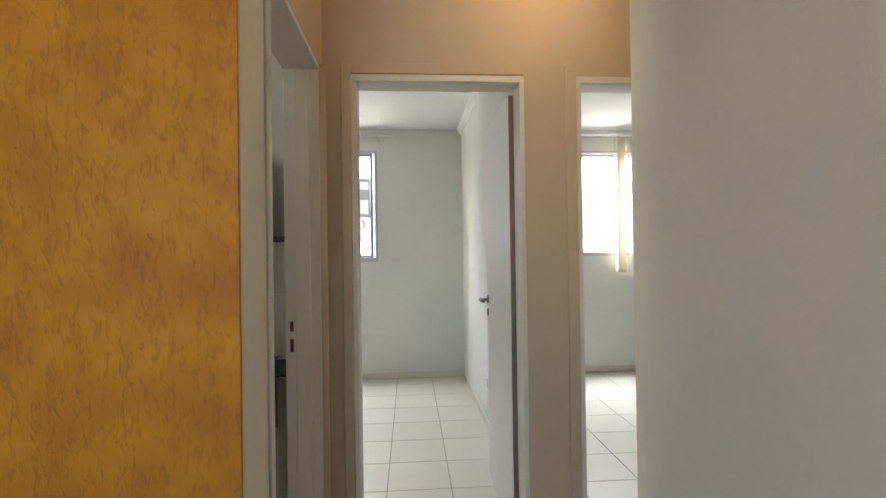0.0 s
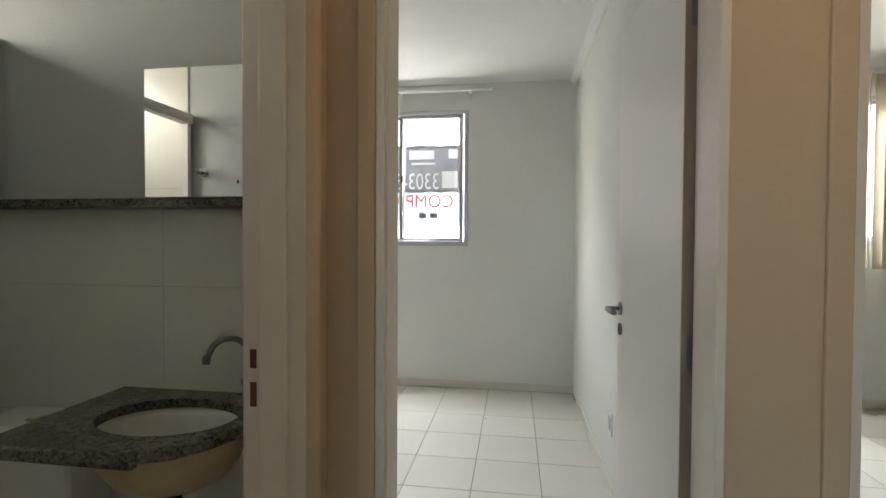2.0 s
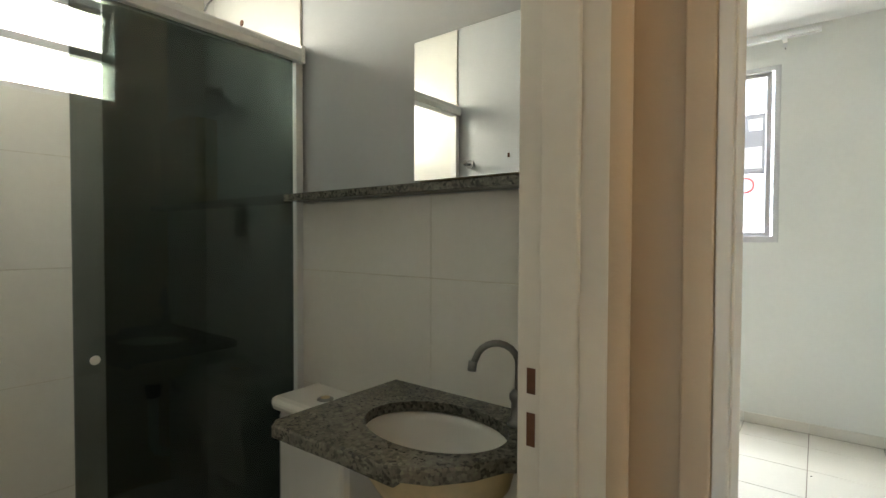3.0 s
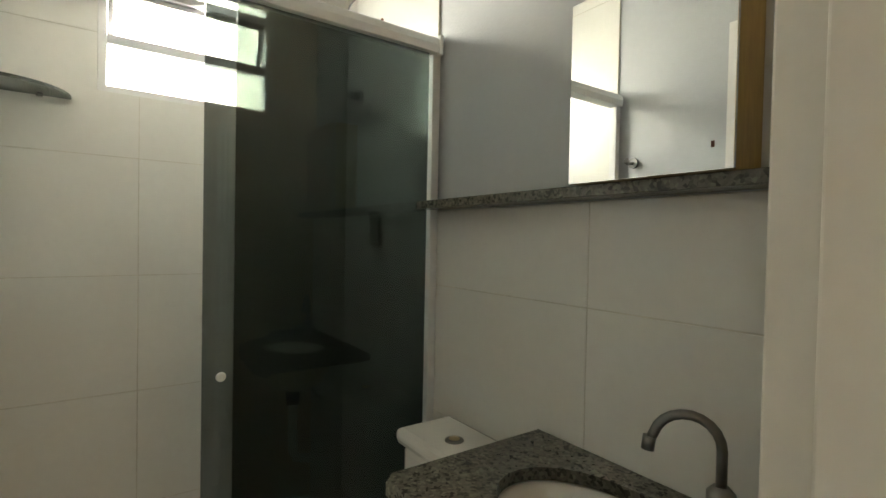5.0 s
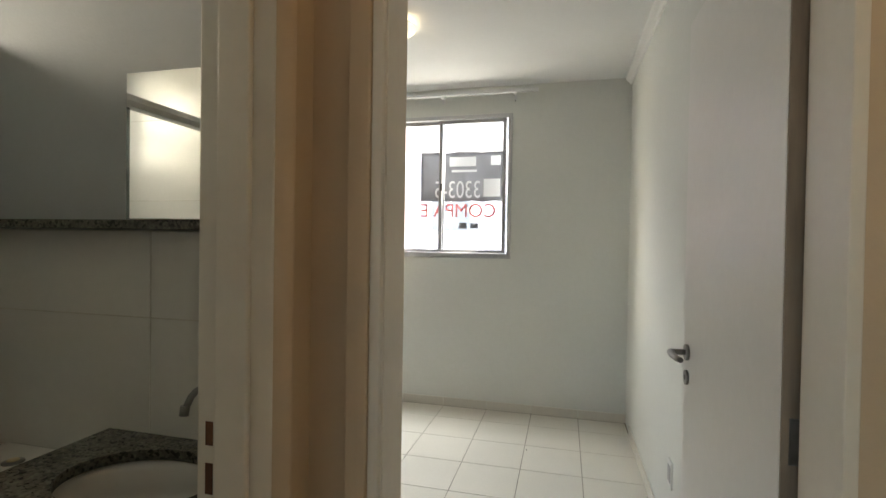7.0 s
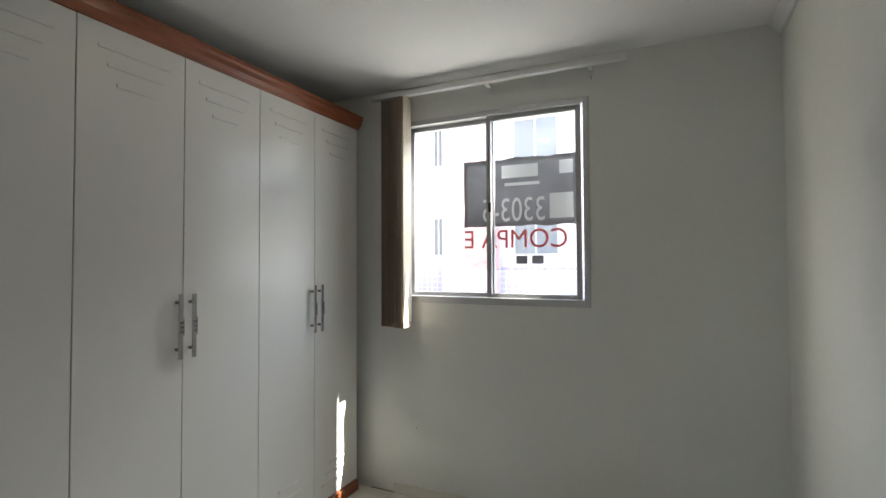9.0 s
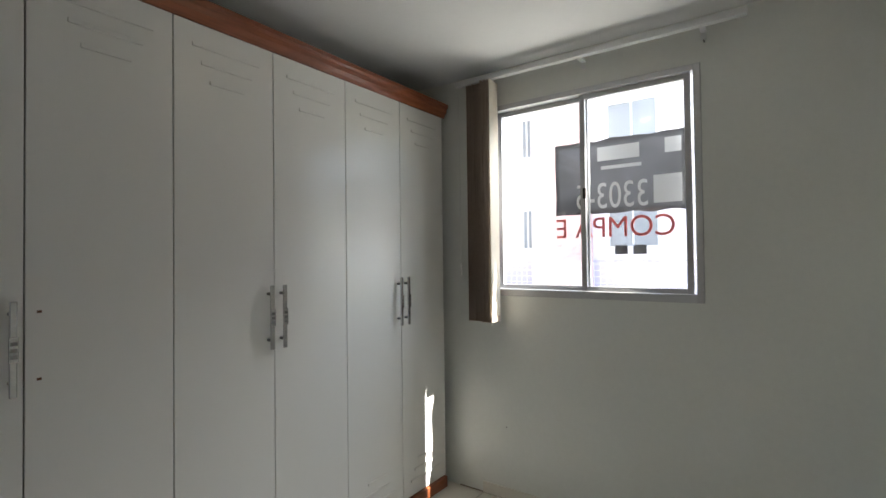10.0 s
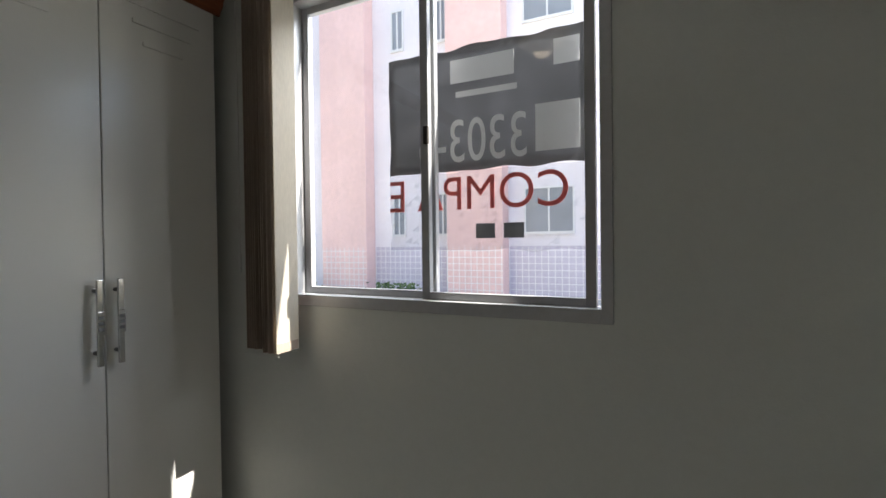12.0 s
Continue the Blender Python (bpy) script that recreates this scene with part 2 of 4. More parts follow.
MIRROR = mirror_mat()


def glow(name, color, strength):
    m = bpy.data.materials.new(name)
    m.use_nodes = True
    b = m.node_tree.nodes["Principled BSDF"]
    b.inputs["Base Color"].default_value = (0.8, 0.78, 0.7, 1)
    b.inputs["Emission Color"].default_value = (*color, 1)
    b.inputs["Emission Strength"].default_value = strength
    return m


LIT_GLASS = glow("lit_frosted_glass", (1.0, 0.82, 0.55), 0.13)

# ---- mesh helpers ----


def box(bm, x0, x1, y0, y1, z0, z1, bevel=0.0, seg=2):
    r = bmesh.ops.create_cube(bm, size=1.0)
    vs = r["verts"]
    for v in vs:
        v.co = Vector(((x0 + x1) / 2 + v.co.x * (x1 - x0), (y0 + y1) / 2 + v.co.y * (y1 - y0), (z0 + z1) / 2 + v.co.z * (z1 - z0)))
    if bevel:
        es = {e for v in vs for e in v.link_edges}
        bmesh.ops.bevel(bm, geom=list(es), offset=bevel, segments=seg, affect="EDGES", profile=0.5)
    return bm


def boxes(*rows, bevel=0.0):
    bm = bmesh.new()
    for r in rows:
        box(bm, *r, bevel=bevel)
    return bm


def tube(bm, pts, r, sides=14, caps=True):
    """A round tube along points; r is one radius or one per point."""
    pts = [Vector(p) for p in pts]
    rs = r if isinstance(r, (list, tuple)) else [r] * len(pts)
    rings = []
    side = None
    for i, p in enumerate(pts):
        d = (pts[min(i + 1, len(pts) - 1)] - pts[max(i - 1, 0)]).normalized()
        if side is None:
            side = d.orthogonal().normalized()
        side = (side - d * side.dot(d)).normalized()
        up = d.cross(side)
        rings.append([bm.verts.new(p + (side * math.cos(a) + up * math.sin(a)) * rs[i]) for a in (2 * math.pi * k / sides for k in range(sides))])
    for a, b in zip(rings, rings[1:]):
        for k in range(sides):
            f = bm.faces.new((a[k], a[(k + 1) % sides], b[(k + 1) % sides], b[k]))
            f.smooth = True
    if caps:
        bm.faces.new(list(reversed(rings[0])))
        bm.faces.new(rings[-1])
    return bm


def lathe(bm, profile, at, sides=32, sx=1.0, sy=1.0):
    """A turned shape about a vertical axis; profile rows of (radius, z)."""
    rings = []
    for r, z in profile:
        if r < 1e-5:
            rings.append([bm.verts.new((at[0], at[1], at[2] + z))])
        else:
            rings.append([bm.verts.new((at[0] + r * sx * math.cos(a), at[1] + r * sy * math.sin(a), at[2] + z)) for a in (2 * math.pi * k / sides for k in range(sides))])
    for a, b in zip(rings, rings[1:]):
        for k in range(sides):
            k2 = (k + 1) % sides
            ring = [a[k % len(a)], a[k2 % len(a)], b[k2 % len(b)], b[k % len(b)]]
            ring = [v for i, v in enumerate(ring) if v not in ring[:i]]
            if len(ring) > 2:
                f = bm.faces.new(ring)
                f.smooth = True
    return bm


def extrude_poly(bm, pts, z0, z1, bevel=0.0):
    lo = [bm.verts.new((x, y, z0)) for x, y in pts]
    hi = [bm.verts.new((x, y, z1)) for x, y in pts]
    bm.faces.new(list(reversed(lo)))
    top = bm.faces.new(hi)
    for k in range(len(pts)):
        bm.faces.new((lo[k], lo[(k + 1) % len(pts)], hi[(k + 1) % len(pts)], hi[k]))
    if bevel:
        bmesh.ops.bevel(bm, geom=list(top.edges), offset=bevel, segments=2, affect="EDGES")
    return bm


def profile_run(bm, profile, axis, a, b, flip=1):
    """Sweep a profile of (out, z) points straight along an axis ('x' or 'y') from a to b; out is a world coordinate on the other axis."""
    def at(o, s, z):
        return (s, o, z) if axis == "x" else (o, s, z)
    r0 = [bm.verts.new(at(o, a, z)) for o, z in profile]
    r1 = [bm.verts.new(at(o, b, z)) for o, z in profile]
    n = len(profile)
    for k in range(n):
        bm.faces.new((r0[k], r0[(k + 1) % n], r1[(k + 1) % n], r1[k]))
    bm.faces.new(list(reversed(r0)))
    bm.faces.new(r1)
    return bm


def finish(bm, name, mat):
    bmesh.ops.recalc_face_normals(bm, faces=bm.faces)
    me = bpy.data.meshes.new(name)
    bm.to_mesh(me)
    bm.free()
    for m in (mat if isinstance(mat, (list, tuple)) else [mat]):
        me.materials.append(m)
    return me


def part(name, bm, mat, parent, label=""):
    ob = new(name, finish(bm, name, mat))
    ob.parent = parent
    top, p = parent.location.copy(), parent.parent
    while p:
        top, p = top + p.location, p.parent
    if parent.parent is None:
        ob.matrix_parent_inverse = Matrix.Translation(-parent.location)
    if label:
        ob["label"] = label
    return ob


def thing(name, at, label, category, group="", kind=""):
    ob = new(name)
    ob.empty_display_size = 0.05
    ob.location = at
    return tagged(ob, label, category, group, kind)


def solid(name, bm, mat, label, category="", kind="structure"):
    return tagged(new(name, finish(bm, name, mat)), label, category, "", kind)


# ---- structure ----
CH = 2.665      # ceiling height
YW0, YW1 = 5.26, 5.335   # window wall
BATH_Y0, BATH_Y1 = 1.22, 2.375
LX = 0.03       # corridor left face
RX = 0.925      # corridor right face
EY = 2.095      # end wall face
WIN1 = (-1.15, 0.05, 1.253, 2.44)
WIN2 = (2.12, 3.32, 1.28, 2.44)
D1 = (0.167, 0.861)
D2 = (1.13, 1.712)
DH = 2.066

# ceiling: one slab over everything
solid("ceiling", boxes((-2.75, 4.4, -2.55, 5.40, CH, CH + 0.12)), CEIL, "white painted plaster ceiling slab over all rooms", "ceiling")
# window wall with both bedroom windows
solid("wall_north", boxes(
    (-2.2, WIN1[0], YW0, YW1, 0, CH), (WIN1[0], WIN1[1], YW0, YW1, 0, WIN1[2]), (WIN1[0], WIN1[1], YW0, YW1, WIN1[3], CH),
    (WIN1[1], WIN2[0], YW0, YW1, 0, CH), (WIN2[0], WIN2[1], YW0, YW1, 0, WIN2[2]), (WIN2[0], WIN2[1], YW0, YW1, WIN2[3], CH),
    (WIN2[1], 4.4, YW0, YW1, 0, CH)), WHITE, "white painted wall pierced by two bedroom windows", "wall")
solid("wall_bedroom_west", boxes((-2.2, -2.08, 2.50, YW0, 0, CH)), WHITE, "white painted bedroom wall behind the wardrobe", "wall")
solid("wall_bedrooms_middle", boxes((0.957, 1.077, EY + 0.10, YW0, 0, CH)), WHITE, "white painted wall between the two bedrooms", "wall")
solid("wall_bedroom_two_east", boxes((4.18, 4.3, EY + 0.10, YW0, 0, CH)), WHITE, "white painted wall behind the second wardrobe", "wall")
# end wall of the corridor with the two bedroom doors
solid("wall_end", boxes(
    (LX, D1[0] - 0.02, EY, EY + 0.10, 0, CH), (D1[0] - 0.02, D1[1] + 0.02, EY, EY + 0.10, DH + 0.03, CH),
    (D1[1] + 0.02, D2[0] - 0.02, EY, EY + 0.10, 0, CH), (D2[0] - 0.02, D2[1] + 0.02, EY, EY + 0.10, DH + 0.03, CH),
    (D2[1] + 0.02, 4.3, EY, EY + 0.10, 0, CH)), BEIGE, "cream painted corridor end wall with two doorways", "wall")
# wall between corridor and bathroom
BD = (1.305, 1.965)
solid("wall_corridor_left", boxes(
    (-0.09, LX, BD[0] - 0.02, BD[1] + 0.02, DH + 0.02, CH), (-0.09, LX, BD[1] + 0.02, 2.50, 0, CH)),
    BEIGE, "cream painted corridor wall with the bathroom doorway", "wall")
# same wall, split off here to keep the paler cream away from the lamplight tone
solid("wall_corridor_pier", boxes((-0.09, LX, 1.10, BD[0] - 0.0205, 0, CH)), CREAM, "near end of the corridor wall beside the bathroom doorway, without the lamp-warmed tone", "wall")
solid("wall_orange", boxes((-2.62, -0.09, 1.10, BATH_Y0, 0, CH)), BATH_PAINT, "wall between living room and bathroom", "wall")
solid("wall_orange_stucco", boxes((-2.62, LX - 0.002, 1.088, 1.0995, 0, CH)), ORANGE, "orange scratched stucco finish on the living room wall", "wall")
solid("wall_corridor_right", boxes((RX, RX + 0.12, -2.42, 1.195, 0, CH), bevel=0.004), CREAM, "off-white painted corridor wall ending at a corner", "wall")
solid("wall_lobby_south", boxes((RX + 0.12, 4.3, 1.075, 1.194, 0, CH)), WHITE, "white painted lobby wall", "wall")
solid("wall_lobby_east", boxes((2.1, 2.22, 1.194, EY, 0, CH)), WHITE, "white painted lobby end wall", "wall")
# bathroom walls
solid("wall_bath_north", boxes((-2.2, -0.09, BATH_Y1, 2.50, 0, CH)), BATH_PAINT, "painted bathroom wall above the tiling, greyed in colour to dim it", "wall")
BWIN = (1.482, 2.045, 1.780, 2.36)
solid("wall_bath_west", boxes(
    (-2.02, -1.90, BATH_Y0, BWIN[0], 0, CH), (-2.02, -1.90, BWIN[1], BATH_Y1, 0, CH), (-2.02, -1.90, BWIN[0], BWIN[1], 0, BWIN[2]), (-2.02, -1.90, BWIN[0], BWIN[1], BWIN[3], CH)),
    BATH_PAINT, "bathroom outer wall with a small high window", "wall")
# unseen living room shell added behind the start, its opening lets in fill light
solid("wall_living_south", boxes((-2.75, -1.2, -2.55, -2.42, 0, CH), (0.0, RX, -2.55, -2.42, 0, CH), (-1.2, 0.0, -2.55, -2.42, 0, 1.05), (-1.2, 0.0, -2.55, -2.42, 2.15, CH)), WHITE, "unseen white living room wall with an added window opening", "wall")
solid("wall_living_west", boxes((-2.75, -2.62, -2.42, 1.22, 0, CH)), WHITE, "white living room wall", "wall")

# floor slab and tiles
floor = solid("floor", boxes((-2.75, 4.4, -2.55, YW1, -0.15, -0.004)), GROUT, "cream ceramic tiled floor with brown-grey joints", "floor")
TP = 0.3655
tile_bm = bmesh.new()
box(tile_bm, -TP / 2 + 0.0022, TP / 2 - 0.0022, -TP / 2 + 0.0022, TP / 2 - 0.0022, -0.008, 0.0, bevel=0.0012, seg=1)
tile_me = finish(tile_bm, "floor_tile", TILE)


def tile_room(x0, x1, y0, y1):
    """Whole tiles of the one grid whose middles fall inside the room; the walls cover their cut edges."""
    ix0, ix1 = math.floor((x0 - 0.238) / TP) - 1, math.ceil((x1 - 0.238) / TP) + 1
    iy0, iy1 = math.floor((y0 - 4.634) / TP) - 1, math.ceil((y1 - 4.634) / TP) + 1
    for i in range(ix0, ix1):
        for j in range(iy0, iy1):
            cx, cy = 0.238 + (i + 0.5) * TP, 4.634 + (j + 0.5) * TP
            if x0 - TP / 2 < cx < x1 + TP / 2 and y0 - TP / 2 < cy < y1 + TP / 2:
                yield cx, cy


# skirting of cut tile, piece by piece
skirting = solid("baseboard", boxes((0.951, 0.9565, 3.05, 5.2555, 0.0, 0.006), (-1.40, 0.951, 5.2545, 5.2595, 0.0, 0.006)), GROUT, "cream tile skirting along the bedroom walls", "baseboard")
sk_x = finish(boxes((-TP / 2 + 0.0015, TP / 2 - 0.0015, -0.009, 0.0, 0.003, 0.072), bevel=0.002), "skirting_tile", TILE)
sk_y = finish(boxes((-0.009, 0.0, -TP / 2 + 0.0015, TP / 2 - 0.0015, 0.003, 0.072), bevel=0.002), "skirting_tile", TILE)


def skirt(me, at):
    o = new("skirting_tile", me)
    o.location = at
    o.parent = skirting


for k in range(-4, 2):
    skirt(sk_x, (0.238 + (k + 0.5) * TP, 5.2595, 0))
for k in range(4, 9):
    skirt(sk_x, (0.238 + (k + 0.5) * TP, 5.2595, 0))
for k in range(-4, 1):
    skirt(sk_y, (0.9565, 4.634 + (k + 0.5) * TP, 0))

# plaster crown moulding
CROWN = [(0.0, 0.0), (0.0, -0.055), (0.012, -0.052), (0.022, -0.035), (0.042, -0.016), (0.048, 0.0)]
cm = bmesh.new()
profile_run(cm, [(0.9565 - o, CH - 0.001 + z) for o, z in CROWN], "y", 2.40, 5.2595)
solid("trim", cm, CEIL, "white plaster crown moulding under the bedroom ceilings", "moulding")

# ---- door frames and doors ----


def door_frame(name, x0, x1, trims, strike=False):
    """Frame of a doorway in the end wall."""
    d = thing(name, ((x0 + x1) / 2, EY + 0.05, 0), "cream enamelled door frame with flat casing", "door frame", kind="structure")
    part("jamb", boxes((x0 - 0.02, x0, EY - 0.006, EY + 0.125, 0, DH), bevel=0.002), FRAME, d)
    part("jamb", boxes((x1, x1 + 0.02, EY - 0.006, EY + 0.125, 0, DH), bevel=0.002), FRAME, d)
    part("head", boxes((x0 - 0.02, x1 + 0.02, EY - 0.006, EY + 0.125, DH, DH + 0.028), bevel=0.002), FRAME, d)
    part("stop", boxes((x0 - 0.001, x0 + 0.003, EY + 0.01, EY + 0.06, 0, DH - 0.003), bevel=0.002), FRAME, d)
    part("stop", boxes((x0 + 0.003, x1, EY + 0.01, EY + 0.06, DH - 0.003, DH + 0.001), bevel=0.002), FRAME, d)
    for r in trims:
        part("casing", boxes(r, bevel=0.003), BEIGE, d)
    if strike:
        for z in (1.062, 1.118):
            part("strike_hole", boxes((x1 - 0.001, x1 + 0.0008, EY + 0.023, EY + 0.037, z - 0.018, z + 0.018)), DARK, d)
    return d


door_frame("door_1", D1[0], D1[1], [(D1[0] - 0.062, D1[0] - 0.021, EY - 0.012, EY, 0, DH + 0.075), (D1[0] - 0.022, D1[1] + 0.022, EY - 0.009, EY, DH + 0.03, DH + 0.075)])
door_frame("door_2", D2[0], D2[1], [(D2[0] - 0.07, D2[0] - 0.022, EY - 0.012, EY, 0, DH + 0.075)], True)

db = thing("door_3", (-0.03, 1.65, 0), "cream enamelled bathroom door frame with rounded casing", "door frame", kind="structure")
part("jamb", boxes((-0.10, LX + 0.008, BD[0] - 0.02, BD[0], 0, DH), bevel=0.003), FRAME, db)
part("jamb", boxes((-0.10, LX + 0.008, BD[1], BD[1] + 0.02, 0, DH), bevel=0.003), FRAME, db)
part("head", boxes((-0.10, LX + 0.008, BD[0] - 0.02, BD[1] + 0.02, DH, DH + 0.02), bevel=0.003), FRAME, db)
part("stop", boxes((-0.058, 0.0, BD[1] - 0.012, BD[1], 0, DH), bevel=0.003), FRAME, db)
def round_casing(y0, y1, out):
    """Bead with a half-round face beside the opening."""
    mid, half = (y0 + y1) / 2, (y1 - y0) / 2
    ring = [(LX, y0), (LX, y1)] + [(LX + 0.006 + (out - 0.006) * math.sin(math.pi * k / 12), mid + half * math.cos(math.pi * k / 12)) for k in range(13)]
    bm = extrude_poly(bmesh.new(), ring, 0, DH + 0.02)
    for f in bm.faces:
        f.smooth = abs(f.normal.z) < 0.5
    return bm


part("casing", round_casing(BD[0] - 0.030, BD[0] - 0.004, 0.012), FRAME, db)
part("casing", round_casing(BD[1] + 0.002, BD[1] + 0.034, 0.032), BEIGE, db)
for z0, z1 in ((1.045, 1.084), (0.965, 1.016)):
    part("strike_hole", boxes((-0.083, -0.069, BD[1] - 0.001, BD[1] + 0.001, z0, z1)), RUST, db)


def lever(parent, at, out, along):
    """Lever handle: rose, neck and grip; out is the way off the leaf, along the way of the grip."""
    a, o, g = Vector(at), Vector(out), Vector(along)
    bm = bmesh.new()
    tube(bm, [a, a + o * 0.008], 0.024, 20)
    tube(bm, [a, a + o * 0.045], 0.0085, 12)
    pts = [a + o * 0.042, a + o * 0.05 + g * 0.012, a + o * 0.052 + g * 0.05, a + o * 0.05 + g * 0.095, a + o * 0.044 + g * 0.115]
    tube(bm, pts, [0.009, 0.0105, 0.010, 0.009, 0.008], 12)
    h = part("handle", bm, DULL_CHROME, parent, "dull chrome lever handle")
    bm = bmesh.new()
    k = a - Vector((0, 0, 0.075))
    tube(bm, [k, k + o * 0.007], 0.022, 20)
    tube(bm, [k, k + o * 0.010], 0.007, 10)
    part("key_rose", bm, DULL_CHROME, parent, "round chrome key rose")
    return h


leaf1 = thing("door_leaf", (0.857, 2.25, 0.0), "open white enamelled flush door standing along the bedroom wall", "door")
part("panel", boxes((0.842, 0.876, 2.245, 2.935, 0.008, 2.06), bevel=0.0015), DOOR, leaf1)
part("edge", boxes((0.8435, 0.8745, 2.240, 2.2448, 0.01, 2.058)), DOOR_EDGE, leaf1, "bare brown wooden door edge")
lever(leaf1, (0.842, 2.882, 1.062), (-1, 0, 0), (0, -1, 0))
for z in (0.25, 1.05, 1.85):
    bm = bmesh.new()
    tube(bm, [(0.880, 2.236, z - 0.04), (0.880, 2.236, z + 0.04)], 0.006, 10)
    box(bm, 0.855, 0.878, 2.2372, 2.2396, z - 0.04, z + 0.04)
    part("hinge", bm, DULL_CHROME, leaf1)
leaf2 = thing("door_leaf", (-0.4, 1.32, 0.0), "open white enamelled bathroom door standing along the wall", "door")
part("panel", boxes((-0.71, -0.105, 1.280, 1.318, 0.008, 2.06), bevel=0.0015), DOOR, leaf2)
lever(leaf2, (-0.668, 1.318, 1.058), (0, 1, 0), (1, 0, 0))

# ---- windows ----


def window(name, w, label):
    """Two-leaf sliding aluminium window in the north wall."""
    x0, x1, z0, z1 = w
    g = thing(name, ((x0 + x1) / 2, YW0 + 0.05, z0), label, "window", kind="structure")
    ya, yb = YW0 - 0.006, YW0 + 0.072
    xm = (x0 + x1) / 2
    f = 0.034
    part("window_frame", boxes((x0 + 0.001, x0 + f, ya, yb, z0, z1), (x1 - f, x1 - 0.001, ya, yb, z0, z1), (x0 + f, x1 - f, ya, yb, z1 - 0.032, z1), (x0 + f, x1 - f, ya, yb, z0, z0 + 0.042), bevel=0.002), FRAME_ALU, g)
    for k, (a, b, y) in enumerate(((x0 + f + 0.001, xm + 0.02, YW0 + 0.050), (xm - 0.02, x1 - f - 0.016, YW0 + 0.020))):
        s = part("sash", boxes((a, a + 0.03, y, y + 0.024, z0 + 0.043, z1 - 0.033), (b - 0.03, b, y, y + 0.024, z0 + 0.043, z1 - 0.033), (a + 0.03, b - 0.03, y, y + 0.024, z0 + 0.043, z0 + 0.068), (a + 0.03, b - 0.03, y, y + 0.024, z1 - 0.060, z1 - 0.033), bevel=0.0015), GREY_ALU, g, "grey aluminium sliding sash")
        p = part("pane", boxes((a + 0.028, b - 0.028, y + 0.010, y + 0.014, z0 + 0.066, z1 - 0.058)), CLEAR, g, "clear glass pane")
        p.visible_shadow = False
    part("latch", boxes((xm - 0.004, xm + 0.014, YW0 + 0.008, YW0 + 0.0195, (z0 + z1) / 2 - 0.03, (z0 + z1) / 2 + 0.03), bevel=0.003), DARK, g)
    part("window_sill", boxes((x0, x1, yb + 0.001, YW1 + 0.03, z0 - 0.02, z0 + 0.012), bevel=0.004), ALU, g)
    return g


window("window_1", WIN1, "white aluminium two-leaf sliding window with clear panes")
window("window_2", WIN2, "white aluminium sliding window half covered by a blind")

bw = thing("window_3", (-1.95, 1.78, BWIN[2]), "small white aluminium awning window high in the shower", "window", kind="structure")
y0, y1, z0, z1 = BWIN
part("window_frame", boxes((-1.96, -1.895, y0, y0 + 0.025, z0, z1), (-1.96, -1.895, y1 - 0.025, y1, z0, z1), (-1.96, -1.895, y0 + 0.025, y1 - 0.025, z0, z0 + 0.022), (-1.96, -1.895, y0 + 0.025, y1 - 0.025, z1 - 0.025, z1), bevel=0.002), ALU, bw)
for za, zb in ((z0 + 0.163, z0 + 0.195), (z0 + 0.357, z0 + 0.387)):
    part("glazing_bar", boxes((-1.945, -1.90, y0 + 0.025, y1 - 0.025, za, zb), bevel=0.003), GREY_ALU, bw)
for za, zb in ((z0 + 0.022, z0 + 0.163), (z0 + 0.387, z1 - 0.025)):
    part("pane", boxes((-1.924, -1.920, y0 + 0.025, y1 - 0.025, za, zb)), CLEAR, bw).visible_shadow = False
# middle sash tilted open outwards at its foot
TILT = Matrix.Translation((-1.925, 0, z0 + 0.357)) @ Matrix.Rotation(radians(17), 4, "Y")
ya, yb = y0 + 0.028, y1 - 0.028
bm = boxes((-0.012, 0.012, ya, ya + 0.016, -0.165, 0.0), (-0.012, 0.012, yb - 0.016, yb, -0.165, 0.0), (-0.012, 0.012, ya + 0.016, yb - 0.016, -0.165, -0.148), (-0.012, 0.012, ya + 0.016, yb - 0.016, -0.016, 0.0), bevel=0.002)
bmesh.ops.transform(bm, matrix=TILT, verts=bm.verts)
part("sash", bm, GREY_ALU, bw, "awning sash tilted open")
bm = boxes((-0.002, 0.002, ya + 0.015, yb - 0.015, -0.149, -0.015))
bmesh.ops.transform(bm, matrix=TILT, verts=bm.verts)
part("pane", bm, CLEAR, bw).visible_shadow = False
part("stay", boxes((-1.888, -1.882, y1 - 0.022, y1 - 0.010, z0 + 0.06, z0 + 0.36), (-1.895, -1.88, y1 - 0.03, y1 - 0.004, z0 + 0.10, z0 + 0.115), bevel=0.002), GREY_ALU, bw)

# ---- vertical blinds ----


